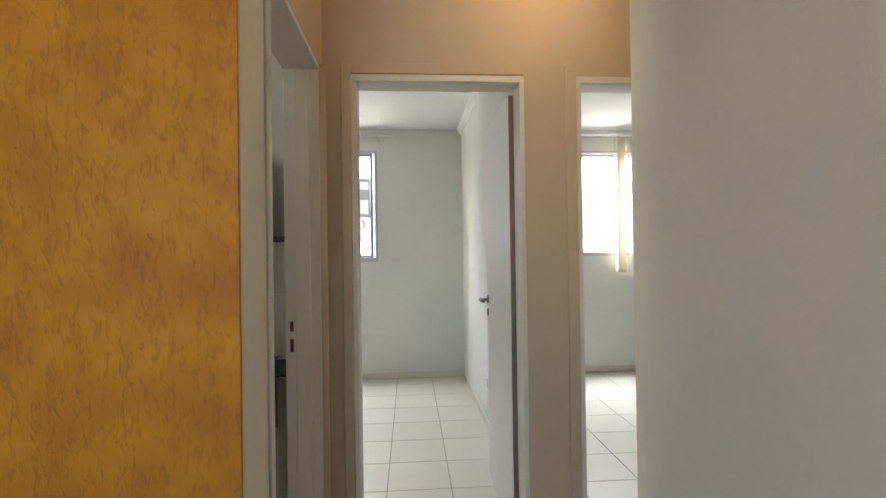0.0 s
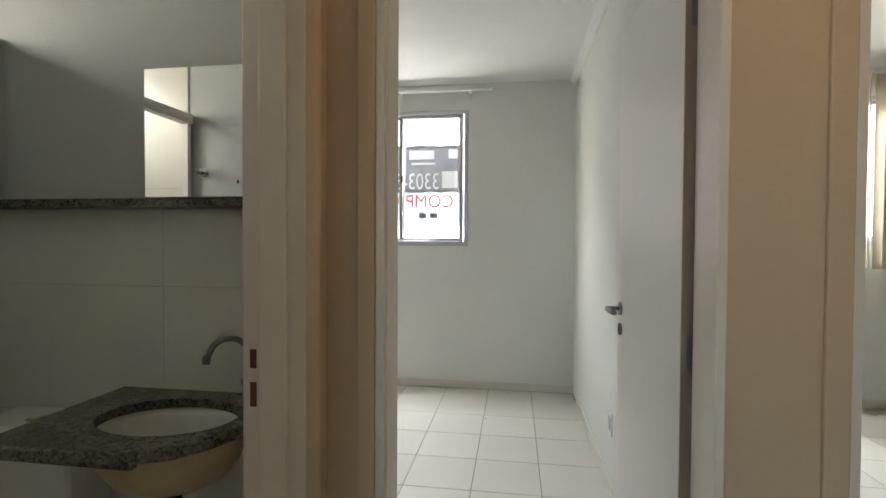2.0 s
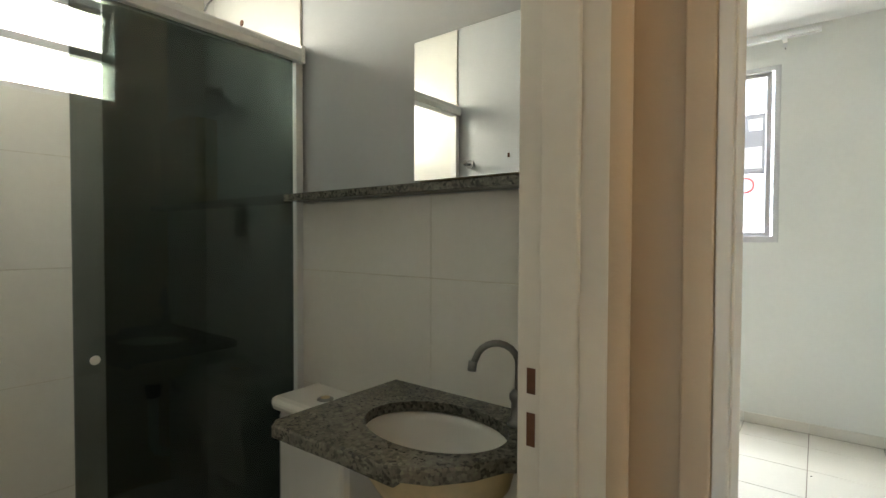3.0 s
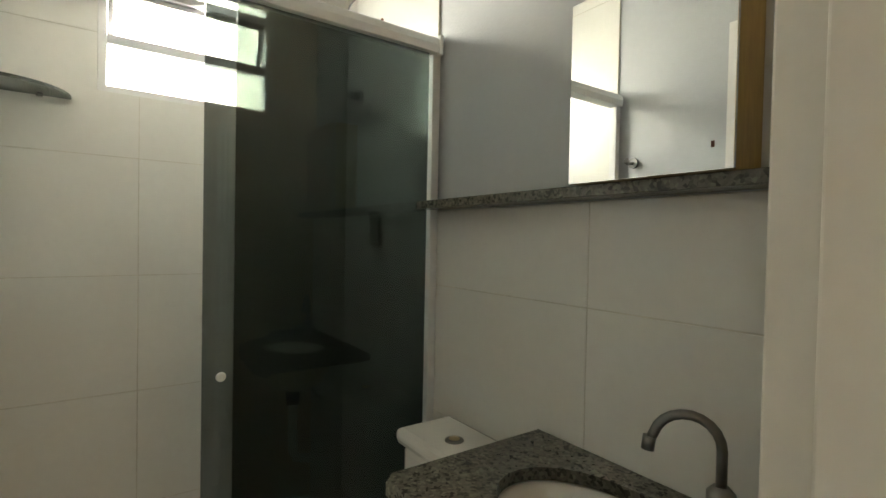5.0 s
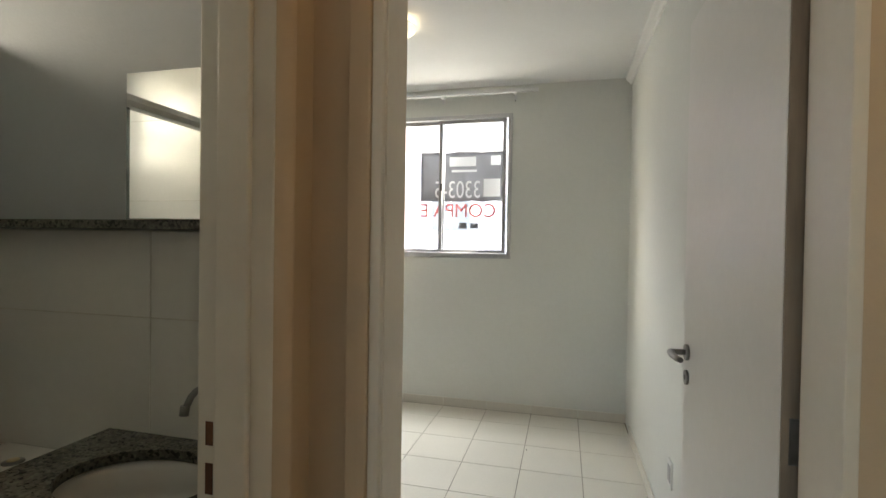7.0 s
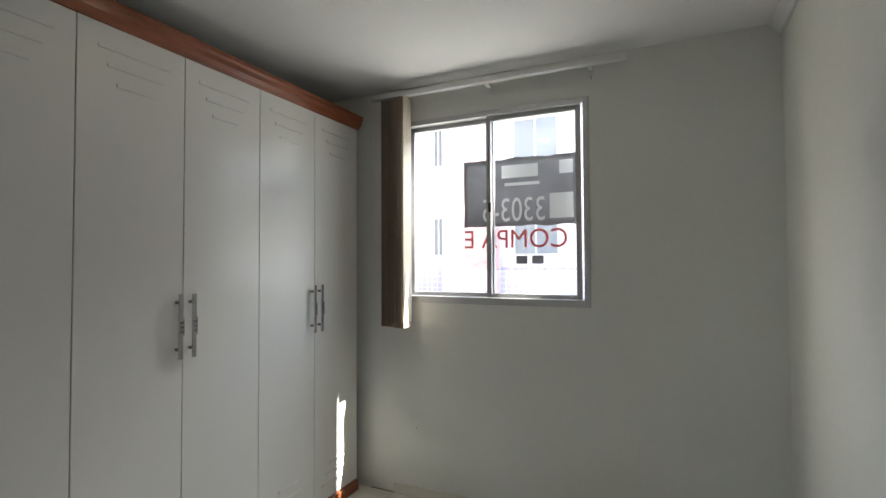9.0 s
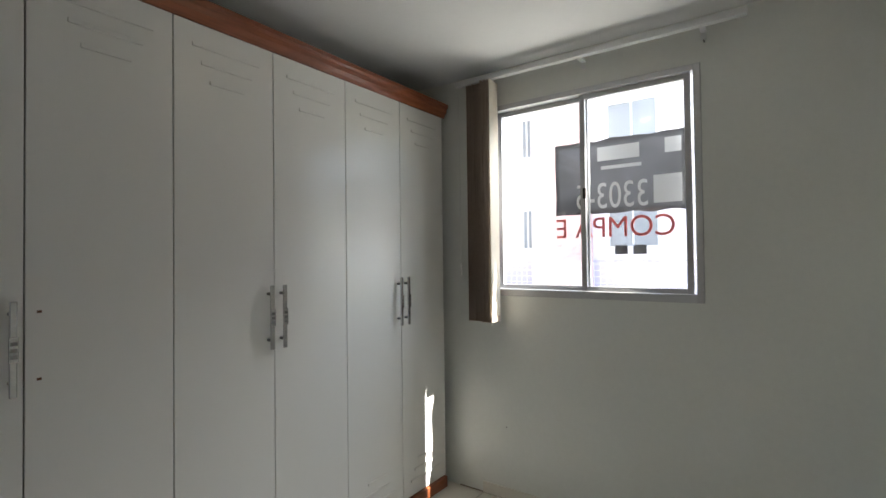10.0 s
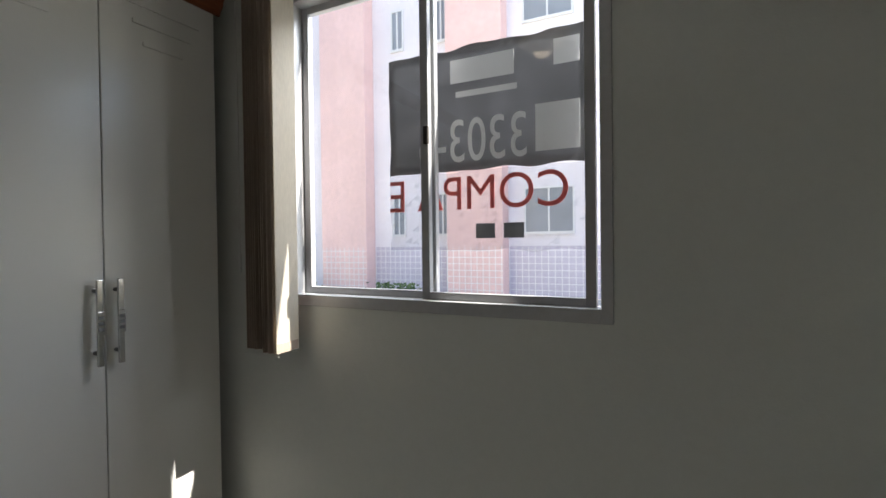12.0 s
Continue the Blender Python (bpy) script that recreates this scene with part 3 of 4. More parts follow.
def blind(name, x0, x1, y, z_rail, slats, z_bot, fabric, label):
    """Head rail and vertical slats; slats rows of (x, y, turn in degrees)."""
    b = thing(name, ((x0 + x1) / 2, y, z_rail), label, "blind")
    part("head_rail", boxes((x0, x1, y - 0.02, y + 0.02, z_rail, z_rail + 0.03), bevel=0.004), ALU, b, "white aluminium head rail")
    for k in range(3):
        xx = x0 + (x1 - x0) * (0.12 + 0.38 * k)
        part("bracket", boxes((xx - 0.012, xx + 0.012, y + 0.02, YW0, z_rail + 0.006, z_rail + 0.02), (xx - 0.012, xx + 0.012, YW0 - 0.006, YW0 - 0.0005, z_rail - 0.03, z_rail + 0.02), bevel=0.001), ALU, b)
    for sx, sy, turn in slats:
        c, s = math.cos(radians(turn)), math.sin(radians(turn))
        ring = []
        for side in (0.0, 0.0018):
            row = []
            for k in range(6):
                u = (k / 5 - 0.5) * 0.114
                bow = 0.003 * (1 - (2 * k / 5 - 1) ** 2) + side
                row.append((sx + u * c - bow * s, sy + u * s + bow * c))
            ring += row if side == 0.0 else row[::-1]
        bm = extrude_poly(bmesh.new(), ring, z_bot, z_rail - 0.012)
        # the last slat takes the paler cloth, painting in its sunlit face
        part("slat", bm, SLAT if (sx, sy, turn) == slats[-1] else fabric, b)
        bm = boxes((-0.054, 0.054, -0.0025, 0.0025, z_bot - 0.002, z_bot + 0.032))
        bmesh.ops.transform(bm, matrix=Matrix.Translation((sx - 0.002 * s, sy + 0.002 * c, 0)) @ Matrix.Rotation(radians(turn), 4, "Z"), verts=bm.verts)
        part("weight", bm, fabric, b)
        bm = bmesh.new()
        tube(bm, [(sx, sy, z_rail - 0.014), (sx, sy, z_rail + 0.002)], 0.003, 6)
        part("hanger", bm, PLASTIC, b)
    return b


random.seed(3)
b1 = blind("vertical_blind", -1.32, 0.257, 5.15, 2.572, [(-1.225 + 0.0125 * k, 5.143 + (0.032 if k < 9 else 0.0) + random.uniform(-0.004, 0.004), 90 + random.uniform(-4, 4)) for k in range(15)], 1.105, SHADED_SLAT, "beige fabric vertical blind gathered at one side of its rail, shade darkened into its slats")
bm = bmesh.new()
for k in range(15):
    for zz in (1.102, 1.090):
        for yy in (5.10, 5.196):
            lathe(bm, [(0, -0.0025), (0.0025, 0), (0, 0.0025)], (-1.225 + 0.0125 * k, yy, zz), 6)
part("bead_chain", bm, PLASTIC, b1, "white bead chain linking the slats")["kind"] = "stuff"
bm = bmesh.new()
tube(bm, [(-1.315, 5.16, 2.57), (-1.317, 5.17, 2.0), (-1.312, 5.165, 1.45)], 0.0022, 6)
part("cord", bm, PLASTIC, b1, "white pull cord")
tube(bm := bmesh.new(), [(-1.312, 5.165, 1.45), (-1.312, 5.165, 1.38)], 0.006, 8)
part("cord_weight", bm, PLASTIC, b1)
turns = (62, 24, 64, 34, 20, 60, 28, 62, 22, 24, 14, 12)
b2 = blind("vertical_blind", 2.0, 3.47, 5.15, 2.585, [(2.62 + 0.070 * k, 5.15, turns[k]) for k in range(12)], 1.105, SLAT, "cream fabric vertical blind half drawn across the window")

# ---- wardrobes ----


def wardrobe(name, fx, back, y0, n, w, trim, label, sign, handle_doors, holes=False):
    """Fitted wardrobe with hinged doors; fx is the front plane, y0 its near end, n doors of width w."""
    y1 = y0 + n * w
    d = thing(name, ((fx + back) / 2, (y0 + y1) / 2, 0), label, "wardrobe")
    lo, hi = sorted((back, fx - 0.02 * sign))
    part("carcass", boxes((lo, hi, y0, y1, 0.075, 2.42)), LAMINATE, d)
    lo, hi = sorted((back, fx + 0.012 * sign))
    part("plinth", boxes((lo, hi, y0, y1 + 0.004, 0.0, 0.07), bevel=0.006), trim, d, "dark wooden plinth")
    cb = bmesh.new()
    prof = [(0.0, 2.42), (0.010, 2.42), (0.016, 2.435), (0.030, 2.452), (0.034, 2.475), (0.044, 2.485), (0.044, 2.505), (0.0, 2.505)]
    profile_run(cb, [(fx + sign * (o - 0.012), z) for o, z in prof], "y", y0, y1 + 0.03)
    part("cornice", cb, trim, d, "moulded wooden cornice")
    part("top_panel", boxes((min(back, fx - sign * 0.012), max(back, fx - sign * 0.012), y0, y1 + 0.01, 2.4205, 2.43)), LAMINATE, d)
    for k in range(n):
        a, b = y0 + k * w + 0.002, y0 + (k + 1) * w - 0.002
        lo, hi = sorted((fx, fx - 0.0185 * sign))
        bm = box(bmesh.new(), lo, hi, a, b, 0.078, 2.416, bevel=0.0025)
        lf = part("door", bm, LAMINATE, d)
        mid = (a + b) / 2
        for i, (half, z) in enumerate(((0.145, 2.33), (0.11, 2.265), (0.075, 2.195), (0.145, 0.165), (0.11, 0.225), (0.075, 0.285))):
            gb = bmesh.new()
            lo, hi = sorted((fx - 0.001 * sign, fx + 0.006 * sign))
            box(gb, lo, hi, mid - half, mid + half, z - 0.008, z + 0.008, bevel=0.0022)
            part("moulded_bar", gb, LAMINATE, lf)
        if k in handle_doors:
            yy = b - 0.03 if handle_doors[k] > 0 else a + 0.03
            hb = bmesh.new()
            x0, x1 = fx, fx + 0.034 * sign
            lo, hi = sorted((fx + 0.026 * sign, fx + 0.036 * sign))
            box(hb, lo, hi, yy - 0.0095, yy + 0.0095, 1.104, 1.382, bevel=0.003)
            handle = part("handle", hb, CHROME, lf, "satin chrome bar handle")
            for z in (1.145, 1.345):
                tb = bmesh.new()
                tube(tb, [(fx, yy, z), (fx + 0.028 * sign, yy, z)], 0.007, 10)
                part("post", tb, DULL_CHROME, lf)
            gb = bmesh.new()
            lo, hi = sorted((fx + 0.0345 * sign, fx + 0.0395 * sign))
            box(gb, lo, hi, yy - 0.012, yy + 0.012, 1.205, 1.28, bevel=0.002)
            part("grip", gb, CHROME, lf)
            for i in range(3):
                gb = bmesh.new()
                lo, hi = sorted((fx + 0.0388 * sign, fx + 0.0405 * sign))
                box(gb, lo, hi, yy - 0.008, yy + 0.008, 1.217 + i * 0.019, 1.228 + i * 0.019)
                part("grip_groove", gb, DULL_CHROME, lf)
    if holes:
        for z in (1.345, 1.142):
            hb = boxes((fx - 0.001, fx + 0.0008, y0 + w + 0.030, y0 + w + 0.042, z - 0.004, z + 0.004))
            part("screw_hole", hb, RUST, d, "empty screw hole of a missing handle")
    return d


WF = -1.465
wardrobe("wardrobe", WF, -2.075, 5.187 - 6 * 0.4295, 6, 0.4295, CHERRY, "cream fitted wardrobe with cherry wood cornice and plinth", 1, {0: 1, 2: 1, 3: -1, 4: 1, 5: -1}, True)
wardrobe("wardrobe", 3.585, 4.175, 5.20 - 4 * 0.441, 4, 0.441, WENGE, "cream wardrobe with dark wenge cornice and plinth", -1, {2: 1, 3: -1, 0: 1, 1: -1})

# ---- ceiling lamps ----


def dome_lamp(at, label):
    x, y = at
    d = thing("ceiling_lamp", (x, y, CH), label, "ceiling lamp", "flush ceiling lamps")
    bm = lathe(bmesh.new(), [(0.0, -0.001), (0.06, -0.001), (0.065, -0.02), (0.0, -0.02)], (x, y, CH), 24)
    part("base", bm, ALU, d)
    prof = [(0.125, -0.035), (0.131, -0.037), (0.122, -0.054), (0.09, -0.074), (0.05, -0.085), (0.0, -0.088), (0.0, -0.084), (0.05, -0.081), (0.09, -0.070), (0.119, -0.052), (0.125, -0.035)]
    part("shade", lathe(bmesh.new(), prof, (x, y, CH), 40), LIT_GLASS, d, "lit frosted glass dome")
    for k in range(3):
        a = 2.1 * k + 0.4
        tb = tube(bmesh.new(), [(x + 0.05 * math.cos(a), y + 0.05 * math.sin(a), CH - 0.018), (x + 0.125 * math.cos(a), y + 0.125 * math.sin(a), CH - 0.034)], 0.004, 8)
        part("clip", tb, CHROME, d)


dome_lamp((-0.51, 3.98), "lit frosted glass dome lamp on the bedroom ceiling")
dome_lamp((2.67, 4.0), "lit warm frosted glass dome lamp on the second bedroom ceiling")
dome_lamp((0.95, 1.75), "warm lit glass dome lamp on the corridor ceiling")

# outlet on the bedroom wall
ot = thing("wall_outlet", (0.957, 3.62, 0.33), "white plastic outlet plate on the bedroom wall", "outlet")
part("plate", boxes((0.949, 0.957, 3.59, 3.67, 0.305, 0.425), bevel=0.003), PLASTIC, ot)
part("socket", boxes((0.9465, 0.9495, 3.605, 3.655, 0.33, 0.40), bevel=0.001), GREY_ALU, ot, "grey socket insert")

crumb = bmesh.new()
lathe(crumb, [(0, 0), (0.004, 0.001), (0.0035, 0.004), (0, 0.005)], (0.256, 4.557, 0.0), 8)
solid("crumb", crumb, DARK, "tiny dark crumb lying on the bedroom tiles", "crumb", "thing")
nail = bmesh.new()
tube(nail, [(0.07, 5.26, 2.535), (0.07, 5.235, 2.535)], 0.0035, 8)
# small dark wall mark, built as a short stub
scuff = tube(bmesh.new(), [(-1.052, 5.2598, 0.441), (-1.052, 5.2575, 0.441)], 0.0035, 7)
solid("plug_hole", scuff, DARK, "tiny dark mark on the wall under the window", "plug hole", "thing")
solid("wall_nail", nail, DULL_CHROME, "small metal peg in the wall above the window", "peg", "thing")

# ---- bathroom ----
TW, TH = 0.60, 0.402
ZJ = [0.361 - TH, 0.361, 0.763, 1.165, 1.567, 1.969, 2.371, 2.773]


def tiled(name, axis, plane, face, a0, a1, z1, off, label, skip=None):
    """Wall tiling: a thin bed with a tile object for each tile. axis: the direction along the wall; face: the way it looks."""
    w = solid(name, boxes((a0, a1, min(plane, plane + face * 0.004), max(plane, plane + face * 0.004), 0, 0.004) if axis == "x" else (min(plane, plane + face * 0.004), max(plane, plane + face * 0.004), a0, a1, 0, 0.004)), BGROUT, label, "wall tiles")
    bed, pieces = [], []
    k0 = math.floor((a0 - off) / TW)
    for i in range(k0, k0 + 8):
        u0, u1 = max(a0, off + i * TW), min(a1, off + (i + 1) * TW)
        if u1 - u0 < 0.02:
            continue
        for za, zb in zip(ZJ, ZJ[1:]):
            za, zb = max(za, 0.0), min(zb, z1)
            if zb - za < 0.02:
                continue
            cut = [(u0, u1, za, zb)]
            if skip:
                s0, s1, t0, t1 = skip
                if u0 < s1 and u1 > s0 and za < t1 and zb > t0:
                    lo, hi = max(za, t0), min(zb, t1)
                    cut = [(u0, u1, za, t0), (u0, u1, t1, zb), (u0, min(u1, s0), lo, hi), (max(u0, s1), u1, lo, hi)]
            cut = [c for c in cut if c[1] - c[0] > 0.01 and c[3] - c[2] > 0.01]
            if cut:
                pieces.append(((u0, u1, za, zb), cut))
    lo, hi = sorted((plane + face * 0.001, plane + face * 0.008))
    glo, ghi = sorted((plane + face * 0.0005, plane + face * 0.0062))
    j = 0.0012
    for (u0, u1, za, zb), cut in pieces:
        rows = []
        for a, b, c, d in cut:
            bed.append((a, b, glo, ghi, c, d) if axis == "x" else (glo, ghi, a, b, c, d))
            a, b, c, d = a + j * (a == u0), b - j * (b == u1), c + j * (c == za), d - j * (d == zb)
            rows.append((a, b, lo, hi, c, d) if axis == "x" else (lo, hi, a, b, c, d))
        part("tile", boxes(*rows, bevel=0.0012 if len(cut) == 1 else 0.0), BTILE, w)
    part("grout_bed", boxes(*bed), BGROUT, w)
    return w


tiled("wall_tiles_north", "x", BATH_Y1, -1, -1.195, -0.091, 1.40, -0.60, "white glazed tiles under the granite shelf")
tiled("wall_tiles_shower_north", "x", BATH_Y1, -1, -1.899, -1.195, CH, -0.60, "white glazed tiles inside the shower")
tiled("wall_tiles_west", "y", -1.90, 1, BATH_Y0 + 0.009, BATH_Y1 - 0.009, CH, 1.60 - TW, "white glazed tiles round the bathroom window", (BWIN[0], BWIN[1], BWIN[2], BWIN[3]))
tiled("wall_tiles_south", "x", BATH_Y0, 1, -1.195, -0.091, 1.40, -0.60, "white glazed tiles behind the bathroom door")
tiled("wall_tiles_shower_south", "x", BATH_Y0, 1, -1.899, -1.195, CH, -0.60, "white glazed tiles inside the shower")
hk = thing("towel_hook", (-1.12, BATH_Y0, 1.64), "small chrome towel hook on the painted bathroom wall", "hook")
part("plate", tube(bmesh.new(), [(-1.12, BATH_Y0, 1.645), (-1.12, BATH_Y0 + 0.008, 1.645)], 0.022, 18), DULL_CHROME, hk)
part("peg", tube(bmesh.new(), [(-1.12, BATH_Y0 + 0.006, 1.645), (-1.12, BATH_Y0 + 0.04, 1.64), (-1.12, BATH_Y0 + 0.055, 1.652)], [0.008, 0.009, 0.013], 12), DULL_CHROME, hk)

# vanity: granite top, basin, tap, trap
OX, OY, OA, OB = -0.425, 2.165, 0.182, 0.132
vt = thing("vanity_top", (-0.42, 2.2, 0.814), "grey speckled granite washbasin top fixed to the wall", "vanity")
outline = [(-0.735, 2.366), (-0.735, 1.955), (-0.715, 1.935), (-0.60, 1.937), (-0.45, 1.945), (-0.36, 1.957), (-0.29, 1.99), (-0.24, 2.05), (-0.21, 2.115), (-0.17, 2.145), (-0.101, 2.150), (-0.101, 2.366)]
N = 48
bm = bmesh.new()


def ray_out(a):
    """Point of the outline on the ray from the basin's middle at the angle a."""
    d = Vector((math.cos(a), math.sin(a)))
    best = 9
    for p, q in zip(outline, outline[1:] + outline[:1]):
        p, e = Vector(p) - Vector((OX, OY)), Vector(q) - Vector(p)
        den = d.x * e.y - d.y * e.x
        if abs(den) > 1e-9:
            t = (p.x * e.y - p.y * e.x) / den
            s = (p.x * d.y - p.y * d.x) / den
            if t > 0 and -1e-6 <= s <= 1 + 1e-6:
                best = min(best, t)
    return OX + d.x * best, OY + d.y * best


angles = sorted([2 * math.pi * k / N for k in range(N)] + [math.atan2(y - OY, x - OX) % (2 * math.pi) for x, y in outline])
angles = [a for i, a in enumerate(angles) if i == 0 or a - angles[i - 1] > 1e-3]
ZT, ZB = 0.854, 0.828
rings = [[], [], [], [], []]
for a in angles:
    ox, oy = ray_out(a)
    ix, iy = OX + OA * math.cos(a), OY + OB * math.sin(a)
    sx, sy = (OX - ox) * 0.012, (OY - oy) * 0.012
    rings[0].append(bm.verts.new((ix, iy, ZB)))
    rings[1].append(bm.verts.new((ix, iy, ZT)))
    rings[2].append(bm.verts.new((ox + sx, oy + sy, ZT)))
    rings[3].append(bm.verts.new((ox, oy, ZT - 0.005)))
    rings[4].append(bm.verts.new((ox, oy, ZB - 0.004)))
n = len(angles)
for k in range(n):
    for r in range(5):
        a, b = rings[r], rings[(r + 1) % 5]
        bm.faces.new((a[k], a[(k + 1) % n], b[(k + 1) % n], b[k]))
part("slab", bm, GRANITE, vt)
part("front_lip", boxes((-0.725, -0.36, 1.962, 1.985, 0.808, 0.8235), bevel=0.004), GRANITE, vt)
bs = thing("washbasin", (OX, OY, 0.70), "white oval ceramic basin set under the granite top", "washbasin")
prof = [(1.06, -0.001), (1.04, -0.003), (0.99, -0.02), (0.93, -0.06), (0.78, -0.10), (0.5, -0.128), (0.12, -0.136), (0.0, -0.136)]
bm = lathe(bmesh.new(), [(r * OA, z) for r, z in prof], (OX, OY, 0.8235), 48, 1.0, OB / OA)
part("bowl", bm, CERAMIC, bs)
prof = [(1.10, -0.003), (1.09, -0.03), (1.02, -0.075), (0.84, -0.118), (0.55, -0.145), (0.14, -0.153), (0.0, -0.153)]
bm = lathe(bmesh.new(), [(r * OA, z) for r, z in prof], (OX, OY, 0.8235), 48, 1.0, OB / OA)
# underside in a yellower, blotchier tone than the bowl's inside
part("underside", bm, IVORY, bs, "blotchy ivory underside of the bowl")
part("drain", lathe(bmesh.new(), [(0.0, 0.004), (0.022, 0.004), (0.028, 0.0), (0.0, -0.004)], (OX, OY, 0.679), 20), CHROME, bs)
bm = tube(bmesh.new(), [(OX, OY, 0.665), (OX, OY, 0.60)], [0.032, 0.026], 16)
part("drain_nut", bm, DARK, bs, "black drain nut")
bm = tube(bmesh.new(), [(OX, OY, 0.60), (OX, OY, 0.59), (OX, OY, 0.40), (OX + 0.01, OY + 0.02, 0.36), (OX + 0.02, OY + 0.07, 0.34), (OX + 0.02, 2.36, 0.36)], [0.026, 0.020, 0.020, 0.020, 0.020, 0.020], 14)
part("waste_pipe", bm, PVC, bs, "white plastic waste pipe")
bm = tube(bmesh.new(), [(-0.235, 2.30, 0.80), (-0.235, 2.305, 0.66), (-0.24, 2.33, 0.56), (-0.25, 2.366, 0.54)], 0.008, 10)
part("supply_hose", bm, DULL_CHROME, bs, "braided supply hose")

tap = thing("tap", (-0.272, 2.283, ZT), "dull chrome swan-neck tap on the granite top", "tap")
bm = lathe(bmesh.new(), [(0.0, 0.0), (0.026, 0.0), (0.026, 0.008), (0.018, 0.014), (0.0165, 0.05), (0.021, 0.058), (0.021, 0.07), (0.012, 0.08), (0.0, 0.08)], (-0.272, 2.283, ZT), 20)
part("body", bm, DULL_CHROME, tap)
neck = [Vector((-0.272, 2.283, ZT + 0.075)), Vector((-0.272, 2.283, ZT + 0.135))]
dirn = Vector((-0.126, -0.076, 0)).normalized()
for k in range(1, 11):
    a = math.pi * k / 10 * 0.92
    neck.append(Vector((-0.272, 2.283, ZT + 0.135)) + dirn * (0.05 * (1 - math.cos(a))) + Vector((0, 0, 0.05 * math.sin(a))))
neck.append(neck[-1] + dirn * 0.006 - Vector((0, 0, 0.014)))
part("spout", tube(bmesh.new(), neck, 0.0080, 14), DULL_CHROME, tap)
part("aerator", tube(bmesh.new(), [neck[-1] + Vector((0, 0, 0.008)), neck[-1] - Vector((-0.004, 0, 0.014)) + dirn * 0.006], 0.0105, 14), DULL_CHROME, tap)
bm = tube(bmesh.new(), [(-0.272, 2.283, ZT + 0.03), (-0.225, 2.265, ZT + 0.034)], [0.010, 0.012], 12)
box(bm, -0.228, -0.205, 2.238, 2.288, ZT + 0.028, ZT + 0.040, bevel=0.004)
part("knob", bm, DULL_CHROME, tap, "chrome tap handle")

# shelf and mirror cabinet
solid("granite_shelf", boxes((-1.190, -0.092, 2.288, 2.366, 1.402, 1.426), bevel=0.002), GRANITE, "narrow dark granite shelf along the bathroom wall", "shelf", "thing")
mc = thing("mirror_cabinet", (-0.42, 2.32, 1.427), "small mirror-fronted cabinet standing on the granite shelf", "cabinet")
part("body", boxes((-0.573, -0.266, 2.276, 2.374, 1.4265, 1.782), bevel=0.002), CAB_SIDE, mc, "honey-coloured wooden carcass")
part("door", boxes((-0.577, -0.262, 2.268, 2.2755, 1.4265, 1.785), bevel=0.001), MIRROR, mc, "mirror glass door")
part("chip", boxes((-0.296, -0.291, 2.2674, 2.268, 1.462, 1.472)), RUST, mc)

# toilet
tl = thing("toilet", (-0.96, 2.15, 0.0), "white ceramic close-coupled toilet beside the vanity", "toilet")
part("tank", boxes((-1.085, -0.765, 2.19, 2.362, 0.40, 0.735), bevel=0.022), CERAMIC, tl)
part("tank_lid", boxes((-1.092, -0.757, 2.168, 2.363, 0.737, 0.782), bevel=0.018), CERAMIC, tl)
bt = lathe(bmesh.new(), [(0.0, 0.006), (0.016, 0.006), (0.024, 0.004), (0.026, 0.0), (0.0, 0.0)], (-0.925, 2.255, 0.7815), 24)
part("flush_button", bt, DULL_CHROME, tl, "round dark chrome flush ring")
part("button_cap", lathe(bmesh.new(), [(0.0, 0.009), (0.013, 0.008), (0.015, 0.0055), (0.0, 0.0055)], (-0.925, 2.255, 0.7815), 20), IVORY, tl, "yellowed plastic button cap")
bm = lathe(bmesh.new(), [(0.0, 0.0), (0.12, 0.0), (0.115, 0.10), (0.13, 0.22), (0.185, 0.36), (0.19, 0.385), (0.15, 0.385), (0.12, 0.30), (0.0, 0.24)], (-0.965, 1.93, 0.0), 32, 0.95, 1.25)
part("bowl", bm, CERAMIC, tl)
part("pedestal", boxes((-1.07, -0.86, 2.05, 2.34, 0.0, 0.40), bevel=0.03), CERAMIC, tl)
bm = lathe(bmesh.new(), [(0.0, 0.0), (0.192, 0.0), (0.195, 0.012), (0.18, 0.026), (0.0, 0.03)], (-0.965, 1.93, 0.388), 32, 0.95, 1.22)
part("seat_lid", bm, PLASTIC, tl, "white plastic closed seat lid")

# shower enclosure
SX = -1.20
sh = thing("shower_enclosure", (SX, 1.8, 0.0), "smoked glass sliding shower screen with white aluminium rail, slid open", "shower screen")
bm = bmesh.new()
rail = [(0.0, 1.890), (-0.028, 1.893), (-0.036, 1.91), (-0.034, 1.930), (-0.020, 1.943), (0.012, 1.944), (0.026, 1.935), (0.030, 1.915), (0.026, 1.893)]
profile_run(bm, [(SX + o, z) for o, z in rail], "y", BATH_Y0 + 0.010, 2.364)
part("top_rail", bm, ALU, sh, "white aluminium top rail")
part("end_cap", boxes((SX - 0.04, SX + 0.034, 2.352, 2.3655, 1.886, 1.948), bevel=0.004), PLASTIC, sh)
part("wall_post", boxes((SX - 0.016, SX + 0.016, 2.338, 2.366, 0.05, 1.889), bevel=0.002), ALU, sh)
part("wall_post", boxes((SX - 0.016, SX + 0.016, BATH_Y0 + 0.009, BATH_Y0 + 0.036, 0.05, 1.889), bevel=0.002), ALU, sh)
part("bottom_rail", boxes((SX - 0.025, SX + 0.025, BATH_Y0 + 0.010, 2.365, 0.0, 0.05), bevel=0.004), ALU, sh)
part("fixed_pane", boxes((SX - 0.018, SX - 0.010, 1.768, 2.338, 0.05, 1.889)), SMOKED, sh, "smoked glass pane")
